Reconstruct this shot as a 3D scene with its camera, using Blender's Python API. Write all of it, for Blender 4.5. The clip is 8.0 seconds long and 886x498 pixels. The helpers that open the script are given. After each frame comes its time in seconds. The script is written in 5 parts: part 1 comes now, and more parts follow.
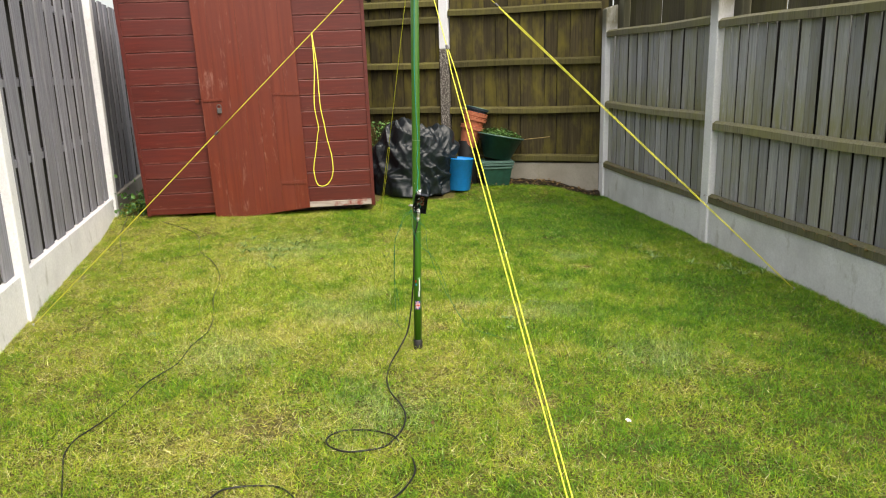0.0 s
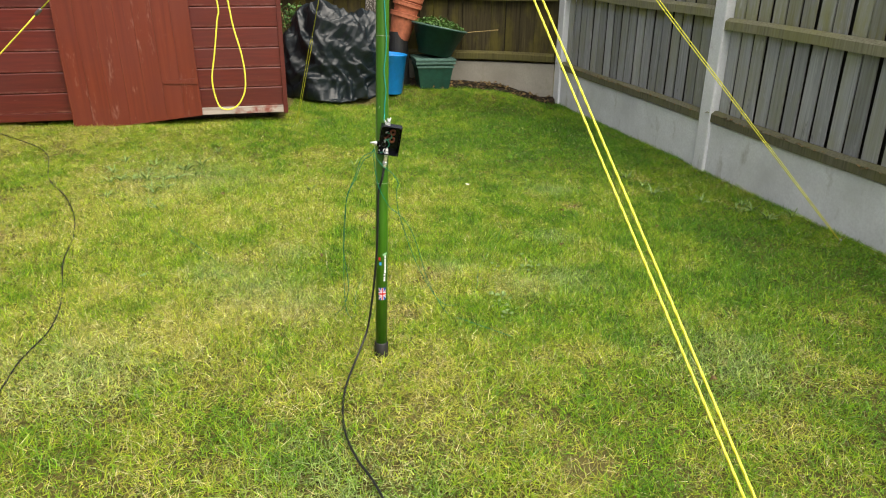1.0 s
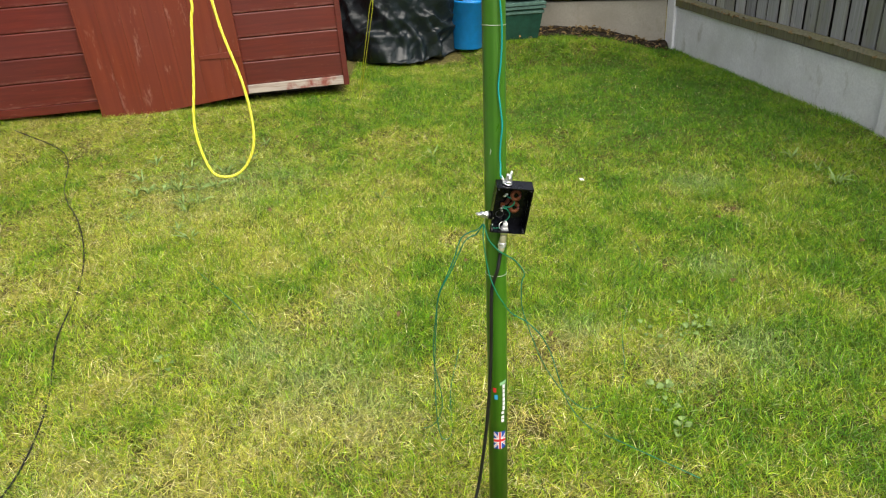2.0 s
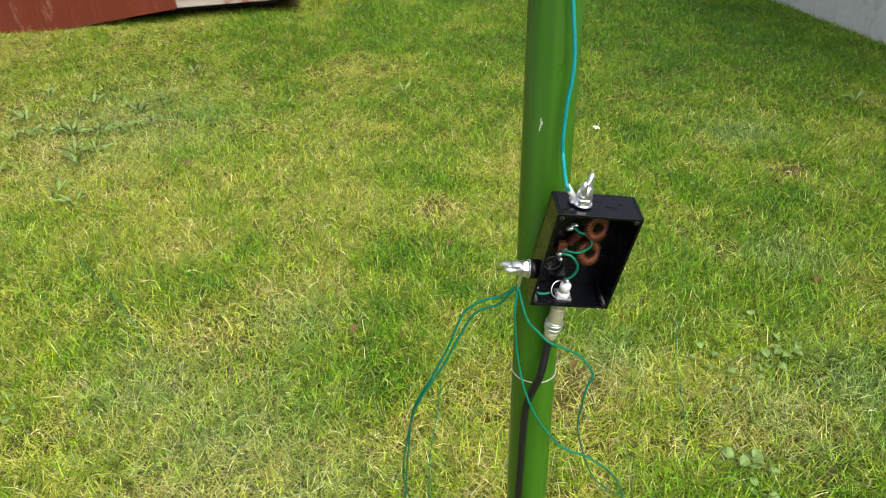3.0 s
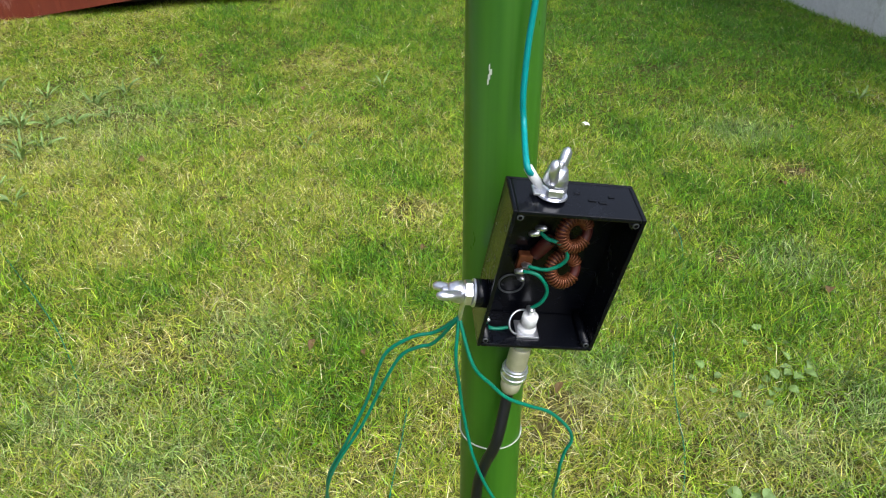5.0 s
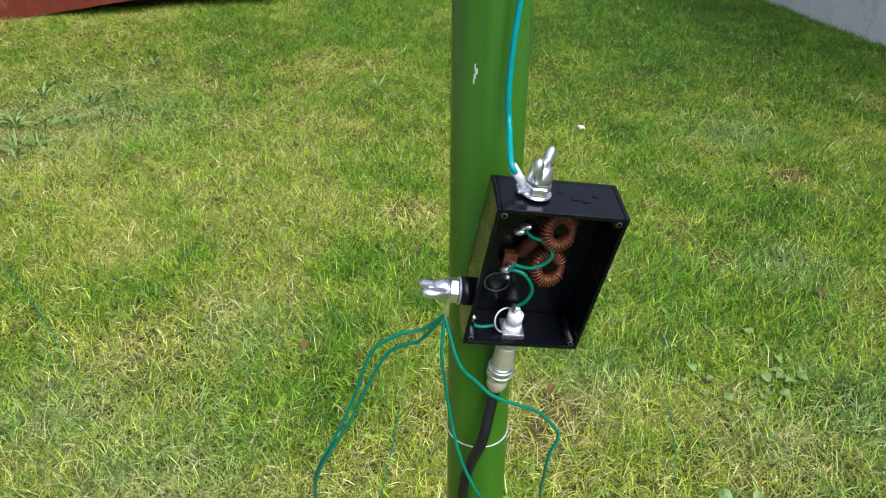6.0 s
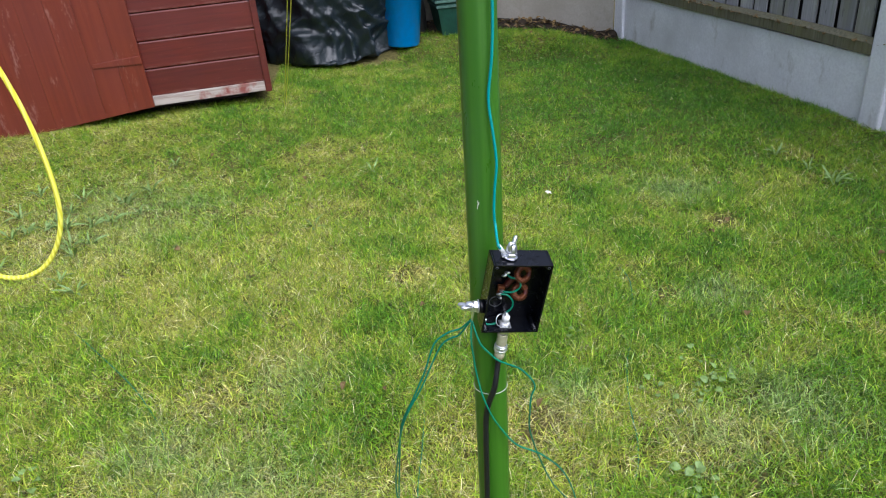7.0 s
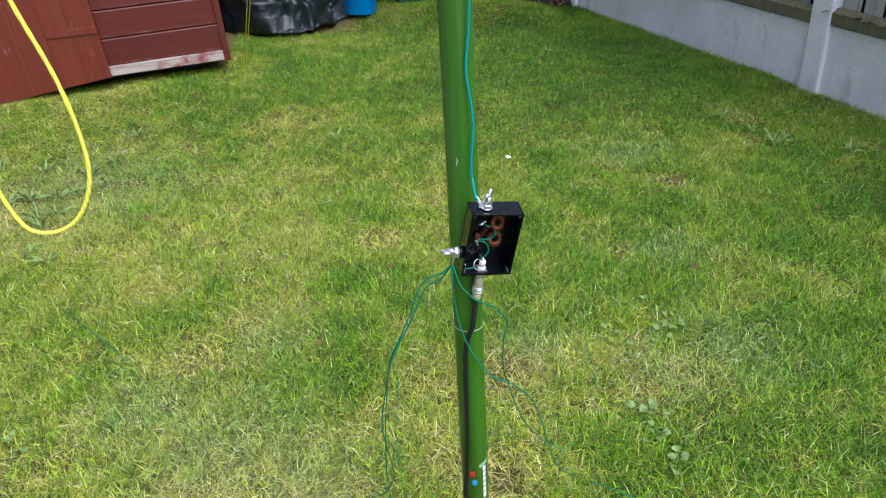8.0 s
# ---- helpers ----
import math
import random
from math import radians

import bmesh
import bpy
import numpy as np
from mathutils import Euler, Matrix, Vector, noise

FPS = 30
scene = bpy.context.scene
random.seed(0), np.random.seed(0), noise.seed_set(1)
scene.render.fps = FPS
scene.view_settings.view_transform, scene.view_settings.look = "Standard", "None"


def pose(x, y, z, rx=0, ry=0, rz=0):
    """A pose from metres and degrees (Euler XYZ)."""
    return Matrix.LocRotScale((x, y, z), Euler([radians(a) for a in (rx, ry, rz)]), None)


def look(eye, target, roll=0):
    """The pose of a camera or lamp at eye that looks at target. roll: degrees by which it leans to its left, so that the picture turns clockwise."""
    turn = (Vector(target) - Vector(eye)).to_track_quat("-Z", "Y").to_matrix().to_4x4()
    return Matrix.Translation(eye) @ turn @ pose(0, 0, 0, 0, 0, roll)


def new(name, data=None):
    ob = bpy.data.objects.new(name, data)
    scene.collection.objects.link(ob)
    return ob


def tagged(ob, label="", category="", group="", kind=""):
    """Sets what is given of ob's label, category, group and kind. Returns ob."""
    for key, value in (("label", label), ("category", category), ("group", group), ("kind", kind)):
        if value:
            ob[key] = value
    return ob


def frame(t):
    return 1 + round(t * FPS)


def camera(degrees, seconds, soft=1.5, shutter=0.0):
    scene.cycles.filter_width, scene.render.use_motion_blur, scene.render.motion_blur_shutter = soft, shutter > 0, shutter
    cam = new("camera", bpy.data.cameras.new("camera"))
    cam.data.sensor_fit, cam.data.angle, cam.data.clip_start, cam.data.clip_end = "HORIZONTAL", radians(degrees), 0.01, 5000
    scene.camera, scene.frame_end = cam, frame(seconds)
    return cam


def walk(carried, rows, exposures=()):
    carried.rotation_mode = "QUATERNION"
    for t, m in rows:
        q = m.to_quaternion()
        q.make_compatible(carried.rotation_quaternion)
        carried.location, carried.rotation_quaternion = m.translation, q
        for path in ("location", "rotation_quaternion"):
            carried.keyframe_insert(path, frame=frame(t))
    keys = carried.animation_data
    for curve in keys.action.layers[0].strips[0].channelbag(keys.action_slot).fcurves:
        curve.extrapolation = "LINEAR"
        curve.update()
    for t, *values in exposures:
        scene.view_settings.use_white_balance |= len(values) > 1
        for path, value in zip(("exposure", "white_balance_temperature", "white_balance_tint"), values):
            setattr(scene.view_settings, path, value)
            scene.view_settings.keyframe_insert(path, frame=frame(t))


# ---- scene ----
cam = camera(63.07, 8.0, 1.1)
PATH = [
    (0, (0.1492, 1.2469, 1.1344), (0.0512, 3.1901, 0.6712), -1.52),
    (0.5, (0.0296, 1.7774, 1.0895), (-0.0667, 3.6591, 0.4187), -2.58),
    (1, (-0.1171, 2.3349, 1.0652), (0.0576, 4.1831, 0.3211), 1.04),
    (1.5, (-0.1660, 2.7916, 1.0915), (-0.1312, 4.6449, 0.3403), -2.11),
    (1.6, (-0.1616, 2.8772, 1.0902), (-0.2201, 4.7184, 0.3114), -3.63),
    (2.8, (-0.1979, 3.7073, 0.9274), (-0.1457, 5.4119, -0.1174), -2.73),
    (3, (-0.1837, 3.7927, 0.8853), (-0.1485, 5.4794, -0.1889), -1.93),
    (3.5, (-0.1610, 3.9242, 0.8126), (-0.1122, 5.6105, -0.2616), -2.42),
    (4, (-0.1511, 3.9333, 0.8026), (-0.0780, 5.6115, -0.2830), -1.73),
    (4.5, (-0.1461, 3.9278, 0.8054), (-0.0892, 5.6140, -0.2687), -1.53),
    (6, (-0.1376, 3.9215, 0.8044), (-0.0695, 5.6155, -0.2566), -0.76),
    (6.5, (-0.1485, 3.8602, 0.8568), (-0.1092, 5.5965, -0.1350), -0.96),
    (7, (-0.1874, 3.6234, 0.9700), (-0.0623, 5.3972, 0.0547), -4.44),
    (7.5, (-0.2123, 3.4108, 1.0442), (-0.0440, 5.1752, 0.1178), -2.81),
    (8, (-0.2217, 3.5433, 0.9964), (0.0098, 5.2612, -0.0010), -3.91),
]
walk(cam, [(t, look(eye, target, roll)) for t, eye, target, roll in PATH],
     [(0, 0.95, 7100, 10), (1.5, 0.93, 6950, 9), (3.5, 0.77, 6450, 9), (6, 0.73, 5800, 14), (8, 0.77, 5650, 16)])

# ---- world, sun, exposure ----
world = bpy.data.worlds.new("sky")
scene.world = world
world.use_nodes = True
wn = world.node_tree
wn.nodes.clear()
sky = wn.nodes.new("ShaderNodeTexSky")
sky.sky_type, sky.sun_disc = "NISHITA", False
sky.sun_elevation, sky.sun_rotation = radians(55), radians(143)
sky.air_density, sky.dust_density = 1.0, 4.0
soft_sky = wn.nodes.new("ShaderNodeHueSaturation")
soft_sky.inputs["Saturation"].default_value = 0.45
back = wn.nodes.new("ShaderNodeBackground")
back.inputs["Strength"].default_value = 0.15
wout = wn.nodes.new("ShaderNodeOutputWorld")
wn.links.new(sky.outputs[0], soft_sky.inputs["Color"])
wn.links.new(soft_sky.outputs[0], back.inputs["Color"])
wn.links.new(back.outputs[0], wout.inputs["Surface"])

sun_data = bpy.data.lights.new("sun", "SUN")
sun_data.energy, sun_data.angle, sun_data.color = 1.4, radians(70), (1.0, 0.95, 0.86)
sun = new("sun", sun_data)
SUN_FROM = Vector((math.sin(radians(143)) * math.cos(radians(55)), math.cos(radians(143)) * math.cos(radians(55)), math.sin(radians(55))))
sun.matrix_world = look((0, 0, 12), Vector((0, 0, 12)) - SUN_FROM)


# ---- ground level ----
def gz(x, y):
    """Height of the gently sloping lawn."""
    return -0.0148 * x + 0.0093 * (y - 4.16)


# ---- materials ----
class Nodes:
    """A small node-graph writer for one material."""

    def __init__(self, name):
        self.mat = bpy.data.materials.new(name)
        self.mat.use_nodes = True
        self.t = self.mat.node_tree
        self.b = self.t.nodes["Principled BSDF"]
        self.co = self.t.nodes.new("ShaderNodeTexCoord").outputs["Object"]

    def put(self, socket, value):
        if isinstance(value, bpy.types.NodeSocket):
            self.t.links.new(value, socket)
        else:
            socket.default_value = value

    def scaled(self, sx, sy, sz):
        m = self.t.nodes.new("ShaderNodeMapping")
        self.t.links.new(self.co, m.inputs["Vector"])
        m.inputs["Scale"].default_value = (sx, sy, sz)
        return m.outputs[0]

    def noise(self, scale, detail=4.0, vec=None, rough=0.6, distortion=0.0):
        n = self.t.nodes.new("ShaderNodeTexNoise")
        self.t.links.new(vec or self.co, n.inputs["Vector"])
        n.inputs["Scale"].default_value, n.inputs["Detail"].default_value = scale, detail
        n.inputs["Roughness"].default_value, n.inputs["Distortion"].default_value = rough, distortion
        return n.outputs["Fac"]

    def ramp(self, fac, *stops):
        r = self.t.nodes.new("ShaderNodeValToRGB")
        self.t.links.new(fac, r.inputs["Fac"])
        e = r.color_ramp.elements
        while len(e) < len(stops):
            e.new(0.5)
        for el, (p, c) in zip(e, stops):
            el.position, el.color = p, (*c, 1) if len(c) == 3 else c
        return r.outputs["Color"]

    def level(self, fac, lo, hi, a=0.0, b=1.0):
        m = self.t.nodes.new("ShaderNodeMapRange")
        self.put(m.inputs["Value"], fac)
        for k, v in zip(("From Min", "From Max", "To Min", "To Max"), (lo, hi, a, b)):
            m.inputs[k].default_value = v
        return m.outputs[0]

    def mix(self, fac, a, b, how="MIX"):
        m = self.t.nodes.new("ShaderNodeMix")
        m.data_type, m.blend_type = "RGBA", how
        self.put(m.inputs[0], fac)
        self.put(m.inputs[6], a if isinstance(a, bpy.types.NodeSocket) else (*a, 1))
        self.put(m.inputs[7], b if isinstance(b, bpy.types.NodeSocket) else (*b, 1))
        return m.outputs[2]

    def rand(self):
        return self.t.nodes.new("ShaderNodeObjectInfo").outputs["Random"]

    def shift(self):
        """Give each piece its own stretch of the pattern."""
        m = self.t.nodes.new("ShaderNodeVectorMath")
        m.operation = "MULTIPLY_ADD"
        self.t.links.new(self.rand(), m.inputs[0])
        m.inputs[1].default_value = (17.3, 9.1, 31.7)
        self.t.links.new(self.co, m.inputs[2])
        self.co = m.outputs[0]

    def height(self):
        g = self.t.nodes.new("ShaderNodeSeparateXYZ")
        self.t.links.new(self.t.nodes.new("ShaderNodeTexCoord").outputs["Object"], g.inputs[0])
        return g.outputs["Z"]

    def times(self, a, b):
        m = self.t.nodes.new("ShaderNodeMath")
        m.operation = "MULTIPLY"
        self.put(m.inputs[0], a)
        self.put(m.inputs[1], b)
        return m.outputs[0]

    def attr(self, name):
        a = self.t.nodes.new("ShaderNodeAttribute")
        a.attribute_name = name
        return a.outputs["Fac"]

    def vary(self, color, value):
        """Brightness by a 0..1 value: 0.5 leaves it."""
        h = self.t.nodes.new("ShaderNodeHueSaturation")
        self.put(h.inputs["Color"], color)
        self.put(h.inputs["Value"], value)
        return h.outputs[0]

    def bump(self, height, strength=0.4, distance=0.002):
        n = self.t.nodes.new("ShaderNodeBump")
        n.inputs["Strength"].default_value, n.inputs["Distance"].default_value = strength, distance
        self.t.links.new(height, n.inputs["Height"])
        self.t.links.new(n.outputs[0], self.b.inputs["Normal"])

    def done(self, color, rough=0.7, metal=0.0, spec=0.5):
        self.put(self.b.inputs["Base Color"], color if isinstance(color, bpy.types.NodeSocket) else (*color, 1))
        self.put(self.b.inputs["Roughness"], rough)
        self.b.inputs["Metallic"].default_value = metal
        self.b.inputs["Specular IOR Level"].default_value = spec
        return self.mat


def fence_wood(name, dark, mid, light, moss, spread=(0.72, 1.25), algae=None):
    n = Nodes(name)
    n.shift()
    grain = n.noise(1.0, 6, n.scaled(95, 95, 2.0), 0.65, 0.6)
    blot = n.noise(5.0, 4, n.scaled(1.5, 1.5, 0.6))
    col = n.ramp(grain, (0.25, dark), (0.5, mid), (0.8, light))
    col = n.mix(n.level(blot, 0.45, 0.72, 0, 0.75), col, moss)
    if algae:
        # algae that grows just over the middle rail, and pale scuffs
        z = n.height()
        band = n.times(n.level(z, 0.47, 0.5), n.level(z, 0.56, 0.82, 1, 0))
        edge = n.noise(7.0, 5, n.scaled(3, 3, 0.7), 0.7)
        col = n.mix(n.times(band, n.level(edge, 0.3, 0.62, 0.0, 0.8)), col, algae)
        pale = n.noise(9.0, 5, n.scaled(3, 3, 0.55), 0.7)
        col = n.mix(n.level(pale, 0.6, 0.72, 0, 0.55), col, tuple(c * 1.25 for c in light))
        knot = n.noise(16.0, 4, n.scaled(2, 2, 0.5), 0.75)
        col = n.mix(n.level(knot, 0.64, 0.72, 0, 0.7), col, tuple(c * 0.5 for c in dark))
    col = n.vary(col, n.level(n.rand(), 0, 1, *spread))
    n.bump(grain, 0.5, 0.002)
    return n.done(col, 0.85, 0, 0.25)


M_BOARD_R = fence_wood("weathered_grey_board", (0.19, 0.195, 0.2), (0.31, 0.315, 0.325), (0.42, 0.427, 0.44), (0.27, 0.27, 0.17), (0.74, 1.24), (0.23, 0.225, 0.075))
M_BOARD_B = fence_wood("brown_mossy_board", (0.018, 0.014, 0.008), (0.046, 0.037, 0.017), (0.085, 0.068, 0.028), (0.15, 0.128, 0.022), (0.84, 1.15))
M_BOARD_L = fence_wood("silver_grey_board", (0.11, 0.11, 0.13), (0.22, 0.222, 0.255), (0.37, 0.372, 0.42), (0.29, 0.29, 0.31), (0.82, 1.16))
M_BOARD_N = fence_wood("neighbour_board", (0.045, 0.04, 0.02), (0.1, 0.088, 0.05), (0.15, 0.135, 0.075), (0.12, 0.115, 0.035))
M_RAIL = fence_wood("mossy_rail", (0.085, 0.08, 0.055), (0.18, 0.172, 0.11), (0.25, 0.24, 0.165), (0.19, 0.185, 0.07))
M_RAIL_B = fence_wood("mossy_dark_rail", (0.035, 0.03, 0.014), (0.085, 0.075, 0.028), (0.13, 0.115, 0.045), (0.12, 0.112, 0.028))
# near-black wood colour for added sheets that paint the shade in fence gaps
M_DARK = fence_wood("dark_gap_shade", (0.02, 0.018, 0.015), (0.035, 0.032, 0.028), (0.06, 0.055, 0.05), (0.04, 0.04, 0.03))


def concrete(name, base, stain, speck=0.0, algae=0.0):
    n = Nodes(name)
    big = n.noise(3.0, 5)
    fine = n.noise(90.0, 3)
    col = n.mix(n.level(big, 0.4, 0.75), base, stain)
    col = n.mix(n.level(fine, 0.35, 0.7, 0, 0.35), col, tuple(c * 0.62 for c in base))
    low = n.noise(9.0, 5, n.scaled(1, 1, 0.4), 0.7)
    col = n.mix(n.level(low, 0.58, 0.75, 0, 0.55), col, (0.22, 0.2, 0.14))
    if algae:
        z = n.height()
        col = n.mix(n.times(n.level(z, algae - 0.1, algae + 0.12), n.level(low, 0.3, 0.5, 0.55, 0.95)), col, (0.13, 0.125, 0.075))
    if speck:
        v = n.t.nodes.new("ShaderNodeTexVoronoi")
        n.t.links.new(n.co, v.inputs["Vector"])
        v.inputs["Scale"].default_value = 75
        col = n.mix(n.level(v.outputs["Distance"], 0.15, 0.5), (0.5, 0.47, 0.42), (0.09, 0.08, 0.07))
        n.bump(v.outputs["Distance"], 1.0, 0.006)
    else:
        n.bump(fine, 0.35, 0.002)
    return n.done(col, 0.9, 0, 0.3)


M_CONC = concrete("pale_concrete", (0.8, 0.81, 0.85), (0.6, 0.605, 0.63))
M_CONC_P = concrete("post_concrete", (0.82, 0.83, 0.87), (0.66, 0.67, 0.7), 0.0, 1.45)
M_CONC_N = concrete("mossy_concrete", (0.2, 0.19, 0.13), (0.12, 0.115, 0.07), 0.0, 1.5)
M_CONC_B = concrete("buff_concrete", (0.36, 0.335, 0.29), (0.27, 0.25, 0.21))
M_CONC_L = concrete("white_concrete", (0.86, 0.86, 0.88), (0.72, 0.72, 0.75))
M_PEBBLE = concrete("pebbled_concrete", (0.4, 0.38, 0.34), (0.3, 0.28, 0.25), 1.0)


def red_paint(name, worn, streak):
    n = Nodes(name)
    n.shift()
    big = n.noise(2.2, 5, None, 0.6)
    grain = n.noise(1.0, 5, n.scaled(4, 60, 70) if not streak else n.scaled(34, 34, 0.8), 0.6, 0.4)
    if streak:
        col = n.ramp(grain, (0.25, (0.1, 0.014, 0.0058)), (0.5, (0.145, 0.0228, 0.0088)), (0.8, (0.182, 0.034, 0.0135)))
        col = n.mix(n.level(big, 0.4, 0.7, 0, 0.6), col, (0.122, 0.0185, 0.009))
    else:
        col = n.ramp(grain, (0.3, (0.075, 0.0092, 0.0058)), (0.6, (0.112, 0.0145, 0.0088)), (0.85, (0.155, 0.025, 0.0155)))
        col = n.mix(n.level(big, 0.4, 0.7, 0, 0.5), col, (0.085, 0.0135, 0.0105))
    chips = n.noise(8.0, 6, n.scaled(1.6, 1.6, 0.45) if streak else n.scaled(0.5, 1, 2.2), 0.8)
    col = n.mix(n.level(chips, worn, worn + 0.08, 0, 0.32 if streak else 0.45), col, (0.46, 0.26, 0.21))
    col = n.vary(col, n.level(n.rand(), 0, 1, *((0.985, 1.015) if streak else (0.88, 1.13))))
    scuff = n.noise(24.0, 5, n.scaled(0.5, 1, 3.0), 0.8)
    col = n.mix(n.level(scuff, 0.62, 0.72, 0, 0.4 if not streak else 0.2), col, (0.3, 0.14, 0.11))
    if not streak:
        # painted highlight along each board's lower lip, with paint rubbed thin
        z = n.height()
        lip = n.noise(11.0, 5, n.scaled(1, 4, 4), 0.8)
        col = n.mix(n.times(n.level(z, 0.006, 0.016, 1, 0), n.level(lip, 0.46, 0.68, 0.0, 0.6)), col, (0.3, 0.14, 0.115))
    n.bump(grain, 0.4 if not streak else 0.2, 0.0015)
    return n.done(col, n.level(big, 0.3, 0.7, 0.38, 0.56), 0, 0.5)


M_RED = red_paint("red_brown_shiplap_paint", 0.68, False)
M_DOOR = red_paint("red_brown_door_paint", 0.585, True)
n = Nodes("bare_plinth_wood")
g = n.noise(1.0, 5, n.scaled(3, 40, 50), 0.65, 0.5)
c = n.ramp(g, (0.3, (0.2, 0.14, 0.12)), (0.55, (0.42, 0.36, 0.32)), (0.8, (0.55, 0.5, 0.46)))
c = n.mix(n.level(n.noise(9, 5), 0.5, 0.62), c, (0.24, 0.07, 0.055))
n.bump(g, 0.5, 0.002)
M_BARE = n.done(c, 0.85)


def plain(name, color, rough=0.5, metal=0.0, spec=0.5, var=0.25, scale=40.0, bump=0.15):
    n = Nodes(name)
    f = n.noise(scale, 5)
    s = n.noise(scale * 0.12, 3)
    col = n.vary(n.mix(n.level(s, 0.35, 0.7, 0, 0.5), color, tuple(v * (1 - var) for v in color)), n.level(f, 0.3, 0.7, 1 - var, 1 + var))
    if bump:
        n.bump(f, bump, 0.001)
    return n.done(col, rough, metal, spec)


M_FELT = plain("roof_felt", (0.06, 0.065, 0.06), 0.95, scale=120)
M_INSIDE = plain("dim_shed_lining", (0.08, 0.06, 0.045), 0.9)
M_STEEL = plain("galvanised_steel", (0.55, 0.55, 0.56), 0.38, 0.9, scale=150)
M_LOCK = plain("dull_lock_metal", (0.16, 0.15, 0.15), 0.5, 0.7, scale=150)
M_CHROME = plain("bright_plated_metal", (0.84, 0.85, 0.9), 0.3, 0.95, var=0.16, scale=260, bump=0.25)
n = Nodes("gloss_green_mast")
streaks = n.noise(1.0, 4, n.scaled(120, 120, 1.5), 0.6)
c = n.mix(n.level(streaks, 0.35, 0.7), (0.03, 0.118, 0.006), (0.047, 0.155, 0.01))
scr = n.noise(60, 4, n.scaled(1, 1, 0.3), 0.8)
c = n.mix(n.level(scr, 0.74, 0.78, 0, 0.5), c, (0.35, 0.38, 0.25))
M_MAST = n.done(c, n.level(scr, 0.3, 0.7, 0.26, 0.4), 0, 0.5)
M_RUBBER = plain("black_rubber", (0.012, 0.012, 0.012), 0.6, scale=80)
n = Nodes("black_abs_plastic")
smear = n.noise(90, 5, n.scaled(1, 1, 1), 0.7, 0.8)
dust = n.noise(420, 3)
c = n.mix(n.level(smear, 0.58, 0.72, 0, 0.55), (0.0028, 0.0033, 0.0055), (0.009, 0.011, 0.018))
n.bump(dust, 0.1, 0.0005)
M_ABS = n.done(c, n.level(smear, 0.3, 0.7, 0.12, 0.32), 0, 0.27)
M_GREYABS = plain("scuffed_grey_plastic", (0.06, 0.065, 0.07), 0.45, scale=220)
M_PALE = plain("white_nylon", (0.75, 0.76, 0.76), 0.4, scale=200, var=0.06, bump=0.05)
M_COAX = plain("black_cable_jacket", (0.007, 0.008, 0.009), 0.42, scale=200, bump=0.05)
M_TEAL = plain("teal_wire", (0.0, 0.26, 0.25), 0.4, scale=300, bump=0.0, var=0.1)
M_GREENWIRE = plain("green_wire", (0.0, 0.2, 0.115), 0.45, scale=300, bump=0.0, var=0.15)
n = Nodes("yellow_braided_cord")
w = n.t.nodes.new("ShaderNodeTexWave")
n.t.links.new(n.co, w.inputs["Vector"])
w.inputs["Scale"].default_value, w.inputs["Distortion"].default_value = 90.0, 1.5
c = n.mix(w.outputs["Fac"], (0.72, 0.68, 0.03), (0.95, 0.92, 0.14))
n.bump(w.outputs["Fac"], 0.5, 0.0008)
M_ROPE = n.done(c, 0.55, 0, 0.4)
M_FERRITE = plain("copper_winding", (0.17, 0.055, 0.02), 0.42, 0.5, scale=400, var=0.3)
M_CORE = plain("red_toroid_core", (0.07, 0.012, 0.008), 0.5, scale=300)
M_CREAM = plain("cream_plug_body", (0.4, 0.39, 0.25), 0.3, 0.15, scale=200, var=0.12)
M_WHITEINK = plain("white_print", (0.72, 0.74, 0.74), 0.5, scale=500, var=0.05, bump=0.0)
M_REDINK = plain("red_print", (0.55, 0.03, 0.03), 0.5, scale=500, var=0.05, bump=0.0)
M_BLUEINK = plain("blue_print", (0.02, 0.06, 0.32), 0.5, scale=500, var=0.05, bump=0.0)
M_SKYINK = plain("light_blue_print", (0.03, 0.3, 0.6), 0.5, scale=500, var=0.05, bump=0.0)
M_LIMEINK = plain("pale_green_print", (0.25, 0.5, 0.25), 0.5, scale=500, var=0.05, bump=0.0)
M_RING = plain("clear_line", (0.5, 0.55, 0.45), 0.3, scale=300, bump=0.0)
M_TERRA = plain("terracotta", (0.42, 0.13, 0.065), 0.75, scale=30)
M_BUCKET = plain("blue_plastic", (0.002, 0.22, 0.62), 0.38, scale=30, var=0.12)
M_POTGREEN = plain("dark_green_plastic", (0.01, 0.062, 0.042), 0.5, scale=25, var=0.3)
M_POTRIM = plain("pale_green_rim", (0.075, 0.155, 0.13), 0.55, scale=40, var=0.25)
M_POTDARK = plain("blue_black_plastic", (0.02, 0.035, 0.05), 0.45, scale=40)
M_TWIG = plain("pale_twig", (0.42, 0.3, 0.13), 0.8, scale=60)
n = Nodes("black_polythene")
f = n.noise(17, 4, None, 0.55, 1.6)
d = n.noise(2.5, 4)
c = n.mix(n.level(d, 0.4, 0.7), (0.007, 0.012, 0.016), (0.013, 0.021, 0.027))
n.bump(f, 0.45, 0.012)
M_TARP = n.done(c, n.level(f, 0.3, 0.7, 0.3, 0.48), 0, 0.5)

